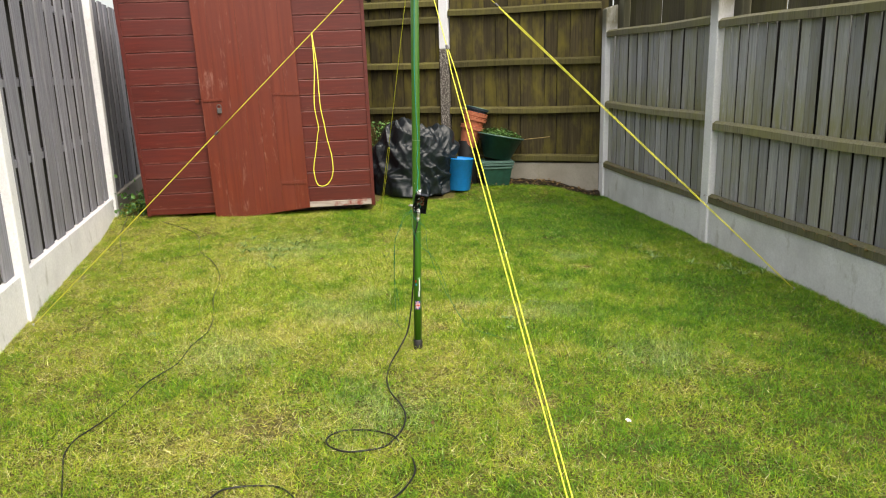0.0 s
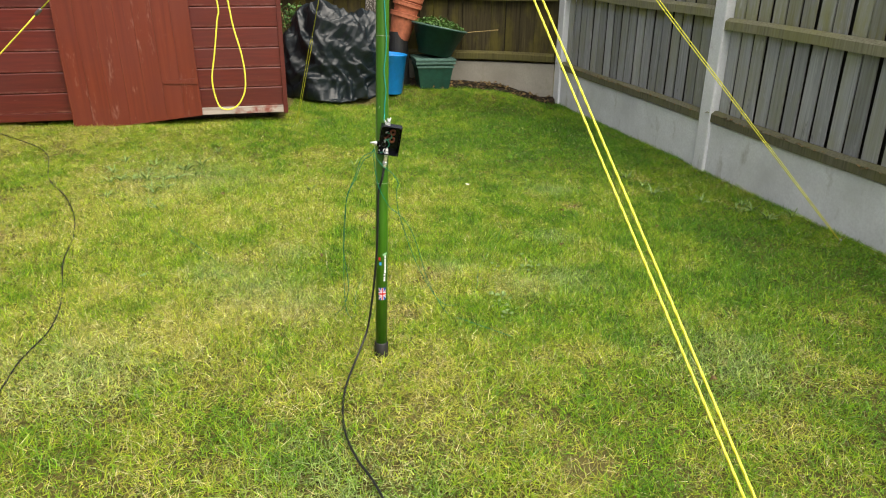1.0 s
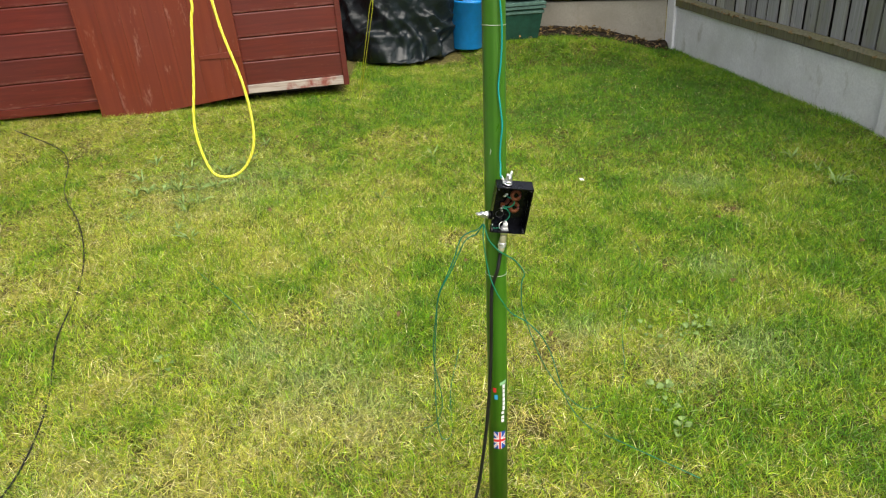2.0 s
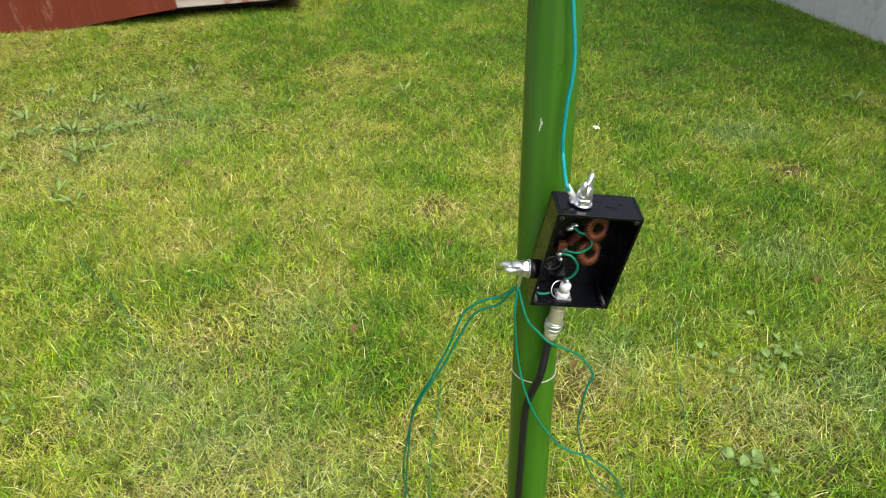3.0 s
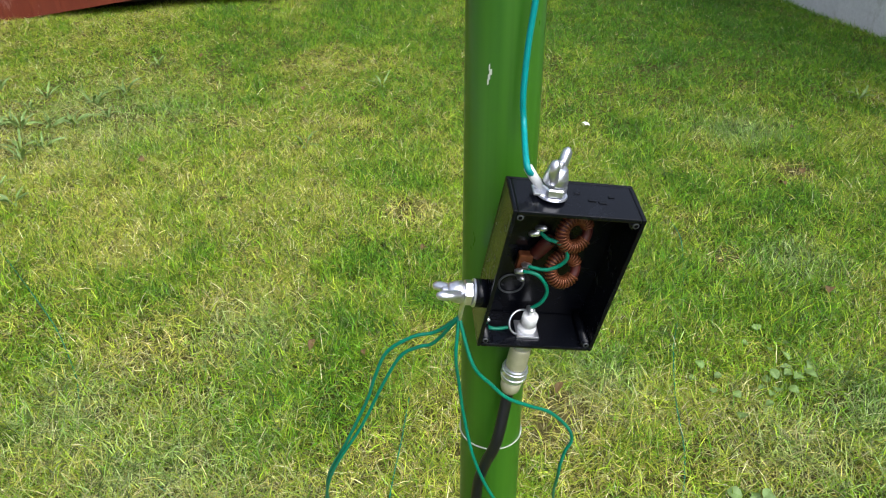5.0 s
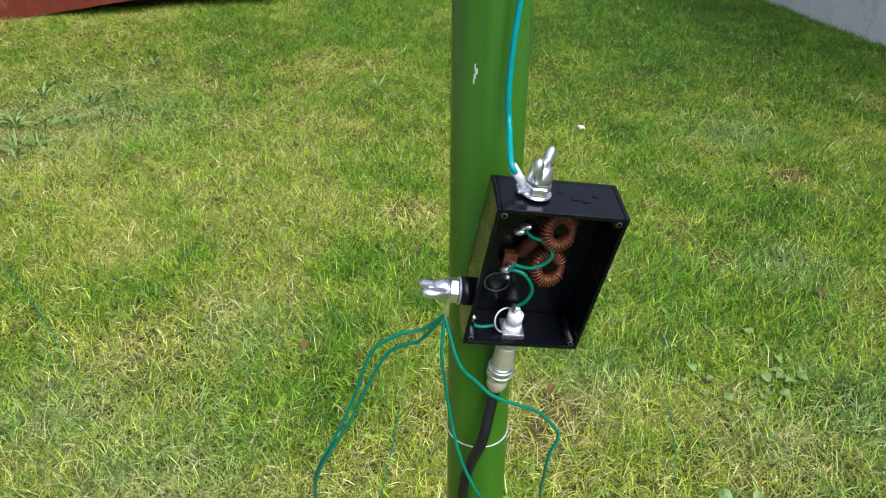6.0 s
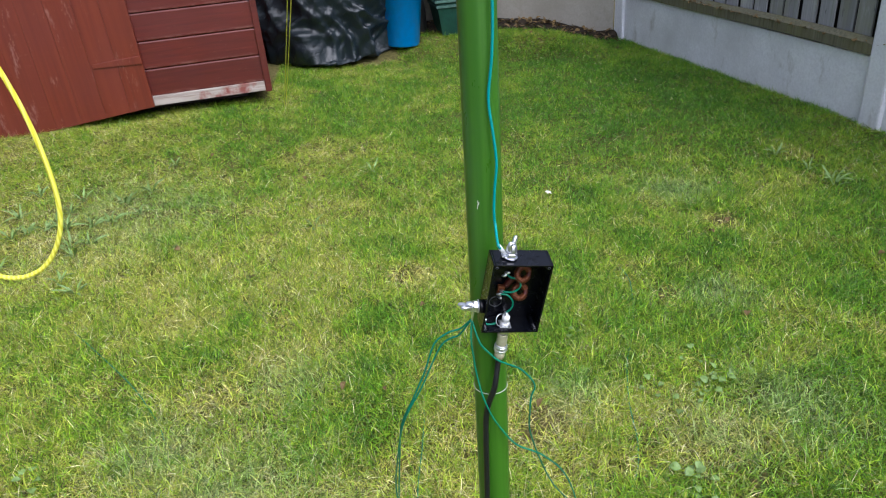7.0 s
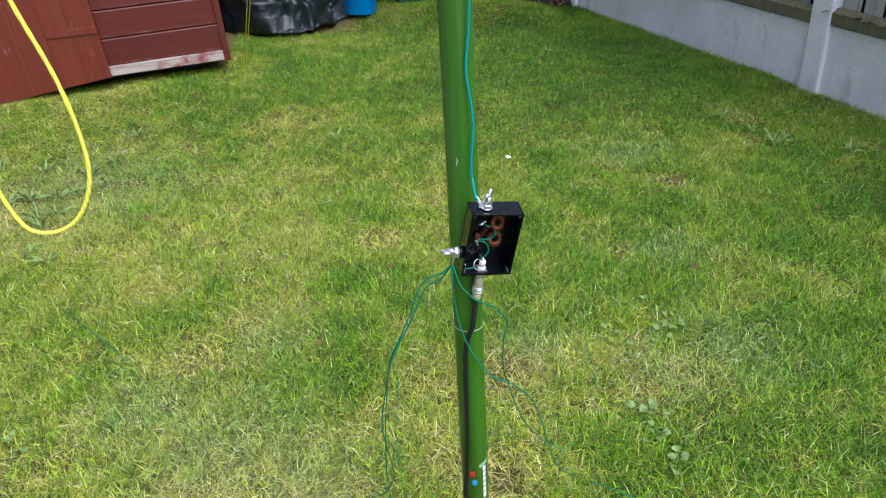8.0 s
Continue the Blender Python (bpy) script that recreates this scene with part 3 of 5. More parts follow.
def build_shed():
    shed = thing("shed", "red-brown painted timber shed with shiplap boards", "shed", m=SHED)
    rows = int((ST - SB) / 0.12)

    def wall(name, x0, L, place, low_bare, rack=0.0):
        lap = mesh_from("shiplap_board", lap_board(L), M_RED)
        holder = new(name)
        holder.parent = shed
        holder.matrix_basis = place
        bm = bmesh.new()
        box(bm, -L + 0.7 * rack, 0, 0.002, 0.014, SB, ST)
        part("lining", bm, M_INSIDE, holder)
        for k in range(rows):
            z = SB + 0.046 + 0.12 * k
            part("shiplap_board", lap, M_RED, holder, m=pose(random.uniform(-0.002, 0.002), 0, z, random.uniform(-0.5, 0.5), random.uniform(-0.12, 0.12), 0) @ Matrix.Diagonal((1 - rack * (1 - 1.4 * k / rows) / L, 1, 1, 1)))
        bm = bmesh.new()
        box(bm, -L + rack, 0, -0.018, 0.0, SB, SB + 0.045, 0.004)
        part("plinth_board", bm, M_BARE if low_bare else M_RED, holder, "bare worn plinth board" if low_bare else "")
        return holder

    wall("front_wall_panel", 0, 0.55, pose(0, 0, 0), True)
    wall("front_wall_panel", 0, 0.59, pose(-SW + 0.59, 0, 0), False, 0.035)
    wall("side_wall", 0, SD, pose(0, 0, 0, 0, 0, 90) @ pose(SD, 0, 0), False)
    wall("side_wall", 0, SD, pose(-SW + 0.04, 0, 0, 0, -1.6, 0) @ pose(0, 0, 0, 0, 0, -90), False)
    wall("back_wall", 0, SW, pose(-SW, SD, 0, 0, 0, 180), False)
    bm = bmesh.new()
    box(bm, -SW + 0.02, -0.02, 0.02, SD - 0.02, SB + 0.002, SB + 0.03)
    part("floor_deck", bm, M_INSIDE, shed)
    for y in (0.22, SD / 2, SD - 0.2):
        bm = bmesh.new()
        box(bm, -SW + 0.1, -0.1, y - 0.03, y + 0.03, -0.05, SB)
        part("bearer", bm, M_INSIDE, shed)
    bm = bmesh.new()
    box(bm, -1.2, -0.5, -0.012, 0.01, ST - 0.09, ST)
    part("lintel", bm, M_RED, shed)
    bm = bmesh.new()
    box(bm, -0.012, 0.016, -0.022, 0.006, SB - 0.005, ST, 0.003)
    part("corner_trim", bm, M_RED, shed)
    bm = bmesh.new()
    box(bm, -0.016, 0.012, -0.022, 0.006, SB - 0.005, ST, 0.003)
    part("corner_trim", bm, M_RED, shed, m=pose(-SW + 0.038, 0, 0, 0, -1.6, 0))
    # apex roof
    bm = bmesh.new()
    mid, ridge = -SW / 2, ST + 0.36
    prof = [(-SW - 0.09, ST - 0.035), (mid, ridge), (0.09, ST - 0.035), (0.09, ST - 0.06), (mid, ridge - 0.03), (-SW - 0.09, ST - 0.06)]
    rr = [[bm.verts.new((x, y, z)) for x, z in prof] for y in (-0.1, SD + 0.08)]
    for k in range(6):
        bm.faces.new((rr[0][k], rr[0][(k + 1) % 6], rr[1][(k + 1) % 6], rr[1][k]))
    bm.faces.new(rr[0][::-1])
    bm.faces.new(rr[1])
    part("roof", bm, M_FELT, shed, "grey felt apex roof")
    for y in (0.0, SD):
        bm = bmesh.new()
        v = [bm.verts.new(q) for q in ((-SW, y, ST), (0, y, ST), (mid, y, ridge - 0.04), (-SW, y + 0.014, ST), (0, y + 0.014, ST), (mid, y + 0.014, ridge - 0.04))]
        bm.faces.new((v[0], v[1], v[2]))
        bm.faces.new((v[3], v[5], v[4]))
        for i, j in ((0, 1), (1, 2), (2, 0)):
            bm.faces.new((v[i], v[j], v[j + 3], v[i + 3]))
        part("gable", bm, M_RED, shed)
    # the door, dropped on its hinges and standing a little proud at its free edge
    door = new("door")
    door.parent = shed
    door.matrix_basis = pose(-0.505, -0.024, 0.0, 0, -0.9, 0.8)
    tagged(door, "sagging red-brown ledged door with padlock")
    W = 0.742
    x = 0.0
    edge = random.Random(4)
    while x < W - 0.001:
        w = min(0.105, W - x)
        bm = bmesh.new()
        box(bm, -x - w + 0.0005, -x, -0.02, 0.0, 0.1, 1.80, 0.0005)
        for v in bm.verts:
            if v.co.z < 0.2:
                f = -v.co.x / W
                v.co.z += 0.02 - 0.058 * f + edge.uniform(-0.002, 0.002)
        part("door_board", bm, M_DOOR, door, m=pose(0, edge.uniform(-0.0007, 0.0007), 0))
        x += w
    for z in (1.02, 0.33):
        bm = bmesh.new()
        box(bm, -0.2, 0.0, -0.026, -0.0215, z - 0.018, z + 0.018, 0.002)
        for v in bm.verts:
            v.co.z += (v.co.z - z) * (-0.6) * min(1, -v.co.x / 0.24)
        part("strap_hinge", bm, M_DOOR, door, "painted-over strap hinge")
    bm = bmesh.new()
    box(bm, -W + 0.012, -W + 0.16, -0.0275, -0.0215, 0.992, 1.012, 0.0015)
    part("hasp", bm, M_DOOR, door, "painted-over steel hasp")
    bm = bmesh.new()
    box(bm, -W - 0.05, -W - 0.02, 0.0, 0.012, 0.99, 1.012, 0.001)
    part("staple_plate", bm, M_DOOR, door)
    bm = bmesh.new()
    box(bm, -W + 0.113, -W + 0.147, -0.046, -0.031, 0.9, 0.942, 0.004)
    torus(bm, 0.016, 0.0035, pose(-W + 0.13, -0.04, 0.95, 90, 0, 0), 16, 6)
    part("padlock", bm, M_LOCK, door, "small dull grey padlock")


build_shed()


# ---- mast and guy ropes ----
def mast_at(z, fwd=0.0):
    return Vector((-0.1176 + 0.0187 * z, 4.177 + 0.0655 * z - fwd, z))


def build_mast():
    mast = thing("mast", "gloss green telescopic fibreglass mast standing on the lawn", "mast", m=Matrix.Translation((-0.1176, 4.177, 0)) @ Vector((0, 0, 1)).rotation_difference(Vector((0.0187, 0.0655, 1))).to_matrix().to_4x4())
    R = 0.0166
    bm = bmesh.new()
    lathe(bm, [(R, 0.02), (R, 0.4), (R, 0.9), (R, 1.69), (R - 0.0015, 1.695)], 40)
    part("section", bm, M_MAST, mast, smooth=True)
    bm = bmesh.new()
    r = R - 0.003
    lathe(bm, [(r, 1.6), (r, 2.45), (r - 0.001, 2.452)], 32)
    part("section", bm, M_MAST, mast, smooth=True)
    bm = bmesh.new()
    lathe(bm, [(r - 0.003, 2.4), (r - 0.003, 3.6)], 28)
    part("section", bm, M_MAST, mast, smooth=True)
    bm = bmesh.new()
    lathe(bm, [(r - 0.006, 3.55), (r - 0.009, 5.0)], 24)
    part("section", bm, M_MAST, mast, smooth=True)
    bm = bmesh.new()
    lathe(bm, [(R + 0.003, -0.03), (R + 0.0035, 0.0), (R + 0.003, 0.036), (R + 0.0012, 0.038)], 36)
    part("foot_cap", bm, M_RUBBER, mast, "black rubber end cap", smooth=True)
    for z, tilt in ((0.508, 2), (0.886, -2)):
        bm = bmesh.new()
        torus(bm, R + 0.0003, 0.00045, pose(0, 0, z, tilt, 1.5, 0), 40, 6)
        part("marking_ring", bm, M_RING, mast, "thin pale line round the mast", smooth=True)
    bm = bmesh.new()
    lathe(bm, [(R - 0.001, 1.70), (R + 0.012, 1.705), (R + 0.012, 1.72), (R - 0.001, 1.725)], 32)
    part("guy_collar", bm, M_RUBBER, mast)

    # wrapped decal bands; angle 0 faces the garden's near end
    def patch(name, mat, a0, a1, z0, z1, lift, skew=0.0):
        bm = bmesh.new()
        n_s = 8
        rr = R + lift
        lo, hi = [], []
        for k in range(n_s + 1):
            a = radians(-90 + a0 + (a1 - a0) * k / n_s)
            lo.append(bm.verts.new((rr * math.cos(a), rr * math.sin(a), z0 + skew * k / n_s)))
            hi.append(bm.verts.new((rr * math.cos(a), rr * math.sin(a), z1 + skew * k / n_s)))
        for k in range(n_s):
            bm.faces.new((lo[k], lo[k + 1], hi[k + 1], hi[k]))
        return part(name, bm, mat, mast, smooth=True)

    z0, z1, a0, a1 = 0.174, 0.210, -28, 44
    patch("flag_sticker", M_BLUEINK, a0, a1, z0, z1, 0.0003)
    am, zm = (a0 + a1) / 2, (z0 + z1) / 2
    for s in (1, -1):
        for f in (0, 1):
            patch("flag_stripe", M_WHITEINK, a0 if f == 0 else am, am if f == 0 else a1, (z0 if s == 1 else z1 - 0.006) + (0 if f == 0 else s * 0.013), (z0 + 0.006 if s == 1 else z1) + (0 if f == 0 else s * 0.013), 0.0005, s * 0.013)
            patch("flag_stripe", M_REDINK, a0 if f == 0 else am, am if f == 0 else a1, (z0 + 0.002 if s == 1 else z1 - 0.0038) + (0 if f == 0 else s * 0.013), (z0 + 0.0038 if s == 1 else z1 - 0.002) + (0 if f == 0 else s * 0.013), 0.0007, s * 0.013)
    patch("flag_stripe", M_WHITEINK, am - 9, am + 9, z0, z1, 0.0009)
    patch("flag_stripe", M_WHITEINK, a0, a1, zm - 0.0045, zm + 0.0045, 0.0009)
    patch("flag_stripe", M_REDINK, am - 5, am + 5, z0, z1, 0.0012)
    patch("flag_stripe", M_REDINK, a0, a1, zm - 0.0026, zm + 0.0026, 0.0012)
    # maker's name as upright bars, with its coloured marks
    for z, h, bold in ((0.2515, 0.006, 0), (0.259, 0.006, 0), (0.268, 0.0055, 0), (0.2755, 0.0085, 1), (0.2855, 0.007, 1), (0.294, 0.007, 1), (0.3025, 0.007, 1), (0.311, 0.007, 1), (0.3195, 0.0075, 1)):
        patch("letter_bar", M_WHITEINK, 26 if bold else 18, 43 if bold else 36, z - 0.022, z - 0.022 + h, 0.0006)
    patch("red_mark", M_REDINK, -30, -10, 0.291, 0.3, 0.0006)
    patch("blue_mark", M_SKYINK, -22, -2, 0.277, 0.286, 0.0006)
    patch("leaf_mark", M_LIMEINK, 10, 52, 0.304, 0.31, 0.0006, 0.004)
    # scuffs
    for k, (a, z) in enumerate(((-30, 0.7045), (-29, 0.7065), (-27, 0.7085), (-28, 0.7105))):
        patch("scuff", M_RING, a, a + (2.5, 3.5, 4, 2)[k], z, z + 0.0024, 0.0003, 0.0006)


build_mast()

COLLAR = mast_at(1.715)


def guy(far, split, gap, label, r=0.0016):
    """Two strands from the peg to the runner at split (0 peg, 1 collar), then one up to the collar."""
    far = Vector(far)
    d = COLLAR - far
    side = d.cross(Vector((0, 0, 1))).normalized()
    bm = bmesh.new()
    top = far + d * split
    sag = Vector((0, 0, -0.002))
    for s in (-1, 1):
        tube(bm, [far + (top - far) * f + side * s * gap * (0.6 + 0.4 * f if 0.03 < f < 0.97 else 0.3) + sag * 4 * f * (1 - f) for f in [k / 16 for k in range(17)]], r, 7)
    tube(bm, [top + (COLLAR - top) * f for f in [k / 6 for k in range(7)]], r * 1.05, 7)
    rope = thing("guy_rope", label, "guy rope", "guy ropes of the mast")
    part("cord", bm, M_ROPE, rope, smooth=True)
    bm = bmesh.new()
    q = d.to_track_quat("Z", "Y").to_matrix().to_4x4()
    lathe(bm, [(0.003, -0.012), (0.005, -0.008), (0.005, 0.008), (0.003, 0.012)], 10, Matrix.Translation(top) @ q)
    part("runner", bm, M_LOCK, rope, "small grey cord runner", smooth=True)
    bm = bmesh.new()
    lathe(bm, [(0.003, -0.12), (0.0035, 0.0), (0.006, 0.004), (0.006, 0.009), (0.002, 0.01)], 10, Matrix.Translation(far) @ pose(0, 0, 0.0))
    part("peg", bm, M_STEEL, rope, "steel ground peg", smooth=True)
    return rope


guy((0.422, 2.151, gz(0.42, 2.15)), 0.72, 0.0075, "taut yellow double guy rope pegged to the lawn")
guy((1.835, 5.04, gz(1.84, 5.04)), 0.83, 0.009, "taut yellow double guy rope pegged beside the fence")
guy((-0.646, 7.05, gz(-0.65, 7.05)), 0.4, 0.006, "taut yellow double guy rope pegged beside the shed")
guy((-1.977, 4.424, gz(-1.98, 4.42)), 0.53, 0.001, "taut yellow guy rope with a hanging spare loop")
L_FOOT = Vector((-1.977, 4.424, gz(-1.98, 4.42)))
L_KNOT = L_FOOT + (COLLAR - L_FOOT) * 0.768
LOOP = [L_KNOT, (-0.508, 4.22, 1.2), (-0.505, 4.16, 1.05), (-0.492, 4.15, 0.96), (-0.497, 4.15, 0.93), (-0.51, 4.15, 0.856), (-0.522, 4.15, 0.79), (-0.513, 4.15, 0.733), (-0.493, 4.15, 0.72), (-0.468, 4.15, 0.729), (-0.449, 4.15, 0.758), (-0.443, 4.15, 0.796), (-0.447, 4.15, 0.851), (-0.461, 4.15, 0.915), (-0.468, 4.15, 0.97), (-0.482, 4.16, 1.05), (-0.498, 4.22, 1.2), L_KNOT]
LOOP = [LOOP[0]] + [Vector(p) + Vector((0.008, 0, -0.006)) for p in LOOP[1:-1]] + [LOOP[-1]]
cord("spare_rope_loop", LOOP, 0.0019, M_ROPE, "loose loop of yellow cord hanging from a guy rope", "rope", 6, 8)


# ---- antenna box ----
BOX = Matrix.Translation((-0.0863, 4.1834, 0.629)) @ pose(0, 0, 0, 9.89, 8.84, 2.64) @ Matrix.Scale(1.03, 4)
BW, BD, BH = 0.0527, 0.0225, 0.0767


def wing(bm, place, side):
    """One rounded ear of a wing nut, leaning out from the hub."""
    path = [(0.0022, 0.0012, 0.0026, 0.0024), (0.004, 0.0034, 0.003, 0.0021), (0.0056, 0.0064, 0.0031, 0.002), (0.0068, 0.009, 0.003, 0.0021), (0.0075, 0.0108, 0.0022, 0.0018), (0.0078, 0.0119, 0.0008, 0.0008)]
    rows = []
    for r, z, half, thick in path:
        ring = []
        for k in range(10):
            u = 2 * math.pi * k / 10
            ring.append(bm.verts.new(place @ Vector((side * (r + half * math.cos(u) * 0.8), thick * math.sin(u), z - half * math.cos(u) * 0.6))))
        rows.append(ring)
    for p, q in zip(rows, rows[1:]):
        for k in range(10):
            bm.faces.new((p[k], p[(k + 1) % 10], q[(k + 1) % 10], q[k]))
    bm.faces.new(rows[0][::-1])
    bm.faces.new(rows[-1])


def wing_nut(box_ob, place, name, hub_at):
    """A threaded stud with washer, hex nut and wing nut, outwards along z."""
    s = part(name, lathe(bmesh.new(), [(0.0019, -0.004), (0.0019, hub_at + 0.0085), (0.0015, hub_at + 0.009)], 14, place), M_CHROME, box_ob, "bright plated terminal with wing nut", smooth=True)
    part("washer", lathe(bmesh.new(), [(0.006, 0.0004), (0.0063, 0.0008), (0.006, 0.0014)], 24, place), M_CHROME, s)
    part("hex_nut", lathe(bmesh.new(), [(0.005, 0.0016), (0.0056, 0.0021), (0.0056, 0.0046), (0.005, 0.0051)], 6, place), M_CHROME, s)
    hub = place @ Matrix.Translation((0, 0, hub_at))
    part("hub", lathe(bmesh.new(), [(0.0046, 0.0), (0.005, 0.0006), (0.0047, 0.003), (0.0038, 0.006), (0.003, 0.0066)], 20, hub), M_CHROME, s, smooth=True)
    for side in (-1, 1):
        bm = bmesh.new()
        wing(bm, hub, side)
        part("wing", bm, M_CHROME, s, smooth=True)
    return s


def build_box():
    b = thing("matching_box", "small open black plastic box with copper coils on the mast", "electronics box", m=BOX)
    t = 0.0018
    w, d, h = BW / 2, BD / 2, BH / 2
    bm = bmesh.new()
    box(bm, -w, w, d - t, d, -h, h, 0.0007)
    part("back_panel", bm, M_ABS, b)
    for s in (-1, 1):
        bm = bmesh.new()
        box(bm, s * w - (t if s > 0 else 0), s * w + (t if s < 0 else 0), -d, d - t, -h, h, 0.0006)
        part("side_wall", bm, M_ABS, b)
    for s, nm in ((-1, "bottom_wall"), (1, "top_wall")):
        bm = bmesh.new()
        box(bm, -w + t, w - t, -d, d - t, s * h - (t if s > 0 else 0), s * h + (t if s < 0 else 0), 0.0006)
        part(nm, bm, M_ABS, b)
    for sx in (-1, 1):
        for sz in (-1, 1):
            at = pose(sx * (w - 0.0034), 0, sz * (h - 0.0034), -90, 0, 0)
            post = part("screw_pillar", lathe(bmesh.new(), [(0.0023, -d + 0.0008), (0.0023, d - t)], 14, at), M_ABS, b, smooth=True)
            part("screw_hole", lathe(bmesh.new(), [(0.0008, -d + 0.0004), (0.0013, -d + 0.0004), (0.0013, -d + 0.0012), (0.0008, -d + 0.0012)], 12, at, cap=False), M_GREYABS, post, smooth=True)
    # moulded dashes on the lid edge
    for x, y, L in ((0.0065, -0.001, 0.0016), (0.0105, -0.002, 0.0016), (0.0012, 0.003, 0.0012), (0.015, 0.002, 0.0012)):
        bm = bmesh.new()
        box(bm, x - L, x + L, y - 0.0008, y + 0.0008, h, h + 0.0004, 0.0002)
        part("moulded_mark", bm, M_ABS, b)
    # wound ring cores standing out of the box
    for (x, y, z), rx, rz, R in (((0.0048, 0.0005, 0.0205), 70, 16, 0.0062), ((0.0052, 0.0005, 0.0003), 62, 10, 0.006)):
        m = pose(x, y, z, rx, 8, rz)
        core = part("toroid_coil", torus(bmesh.new(), R, 0.0021, m, 32, 10), M_CORE, b, "copper-wound red ring core", smooth=True)
        for k in range(26):
            a = 2 * math.pi * k / 30 + 0.5
            c_, s_ = math.cos(a), math.sin(a)
            turn = Matrix(((c_, 0, s_, R * c_), (s_, 0, -c_, R * s_), (0, 1, 0, 0), (0, 0, 0, 1)))
            part("winding", torus(bmesh.new(), 0.0025, 0.00052, m @ turn, 14, 6), M_FERRITE, core, smooth=True)
    # reddish coil former beside the rings
    part("coil_former", lathe(bmesh.new(), [(0.0026, -0.006), (0.003, -0.0055), (0.003, 0.0055), (0.0026, 0.006)], 18, pose(-0.0045, 0.0055, 0.0075, 12, 20, 0)), M_CORE, b, "dark red coil former", smooth=True)
    # terminals and joints
    for x, y, z, a in ((-0.0085, 0.003, 0.0195, 60), (-0.0105, 0.003, 0.0165, 80), (-0.0102, 0.002, -0.0005, 40), (-0.0122, 0.002, -0.004, 75), (-0.011, 0.003, -0.0086, 20), (-0.0235, -0.001, -0.0195, 10), (-0.0225, -0.001, -0.031, 30), (-0.0042, -0.002, -0.0228, 10)):
        part("solder_joint", lathe(bmesh.new(), [(0.0007, -0.0027), (0.0014, -0.0015), (0.0015, 0.0012), (0.0006, 0.0027)], 10, pose(x, y, z, 70, 0, a)), M_CHROME, b, smooth=True)
    bm = bmesh.new()
    box(bm, -0.0138, -0.0075, 0.004, 0.0078, -0.0065, 0.003, 0.0006)
    part("copper_tab", bm, M_FERRITE, b)
    part("moulded_ring", torus(bmesh.new(), 0.0056, 0.0005, pose(-0.0122, 0.0091, -0.0184, 90, 0, 0), 28, 6), M_GREYABS, b, smooth=True)
    for pts in ([(-0.0085, 0.002, 0.0178), (-0.0055, -0.001, 0.0172), (-0.002, -0.003, 0.0175), (0.0018, -0.0035, 0.0145), (0.0036, -0.0035, 0.0098), (0.0015, -0.003, 0.005), (-0.0035, -0.0025, 0.0018), (-0.01, 0.0005, 0.0003)],
                [(-0.0117, 0.0, -0.0023), (-0.0085, -0.0015, -0.0012), (-0.005, -0.0025, -0.0022), (-0.001, -0.003, -0.007), (0.0003, -0.003, -0.012), (-0.001, -0.003, -0.0175), (-0.0044, -0.002, -0.0224)],
                [(-0.0228, -0.001, -0.0315), (-0.0215, -0.002, -0.0345), (-0.019, -0.002, -0.0362), (-0.0155, -0.002, -0.0362), (-0.0115, -0.002, -0.035)]):
        part("hookup_wire", tube(bmesh.new(), smooth_line(pts, 5), 0.00085, 8), M_GREENWIRE, b, smooth=True)
    # aerial socket through the bottom wall
    at = pose(-0.003, -0.002, -h + t)
    bm = bmesh.new()
    box(bm, -0.0052, 0.0052, -0.0052, 0.0052, 0.0, 0.0012, 0.0004)
    sock = part("socket_flange", bm, M_CHROME, b, "bright plated socket flange", m=at)
    part("socket_barrel", lathe(bmesh.new(), [(0.0042, 0.0012), (0.0042, 0.003), (0.003, 0.0032), (0.003, 0.0048), (0.0036, 0.005), (0.0036, 0.0098), (0.0028, 0.0104), (0.0012, 0.0106), (0.0012, 0.0135), (0.0007, 0.014)], 18), M_PALE, sock, "white insulated socket barrel", smooth=True)
    part("solder_tag", torus(bmesh.new(), 0.0058, 0.0005, pose(-0.0035, 0.0, 0.0052, 55, 25, 0), 24, 6), M_CHROME, sock, smooth=True)
    wing_nut(b, pose(-0.0098, 0.0, h, -3, 6, 58), "top_terminal", 0.006)
    side = wing_nut(b, pose(-w - 0.0042, -0.003, -0.0135, 0, -90, 0) @ pose(0, 0, 0, 0, 0, 118), "side_terminal", 0.0055)
    part("insulator", lathe(bmesh.new(), [(0.0062, -0.0045), (0.0062, 0.0), (0.0054, 0.0006)], 20, pose(-w - 0.0042, -0.003, -0.0135, 0, -90, 0)), M_ABS, side, "black insulating bush", smooth=True)
    bm = bmesh.new()
    box(bm, -w - 0.0092, -w - 0.008, -0.0058, -0.0012, -0.0285, -0.0165, 0.0004)
    part("ring_tag", bm, M_CHROME, side)
    bm = bmesh.new()
    box(bm, -0.0178, -0.0095, -0.0028, 0.003, h + 0.0016, h + 0.0026, 0.0004)
    part("ring_tag", bm, M_CHROME, b)


build_box()
PLUG = BOX @ pose(-0.003, -0.002, -BH / 2, 180, 0, 0) @ pose(0, 0, 0, -6, 0, 0) @ Matrix.Scale(0.86, 4)


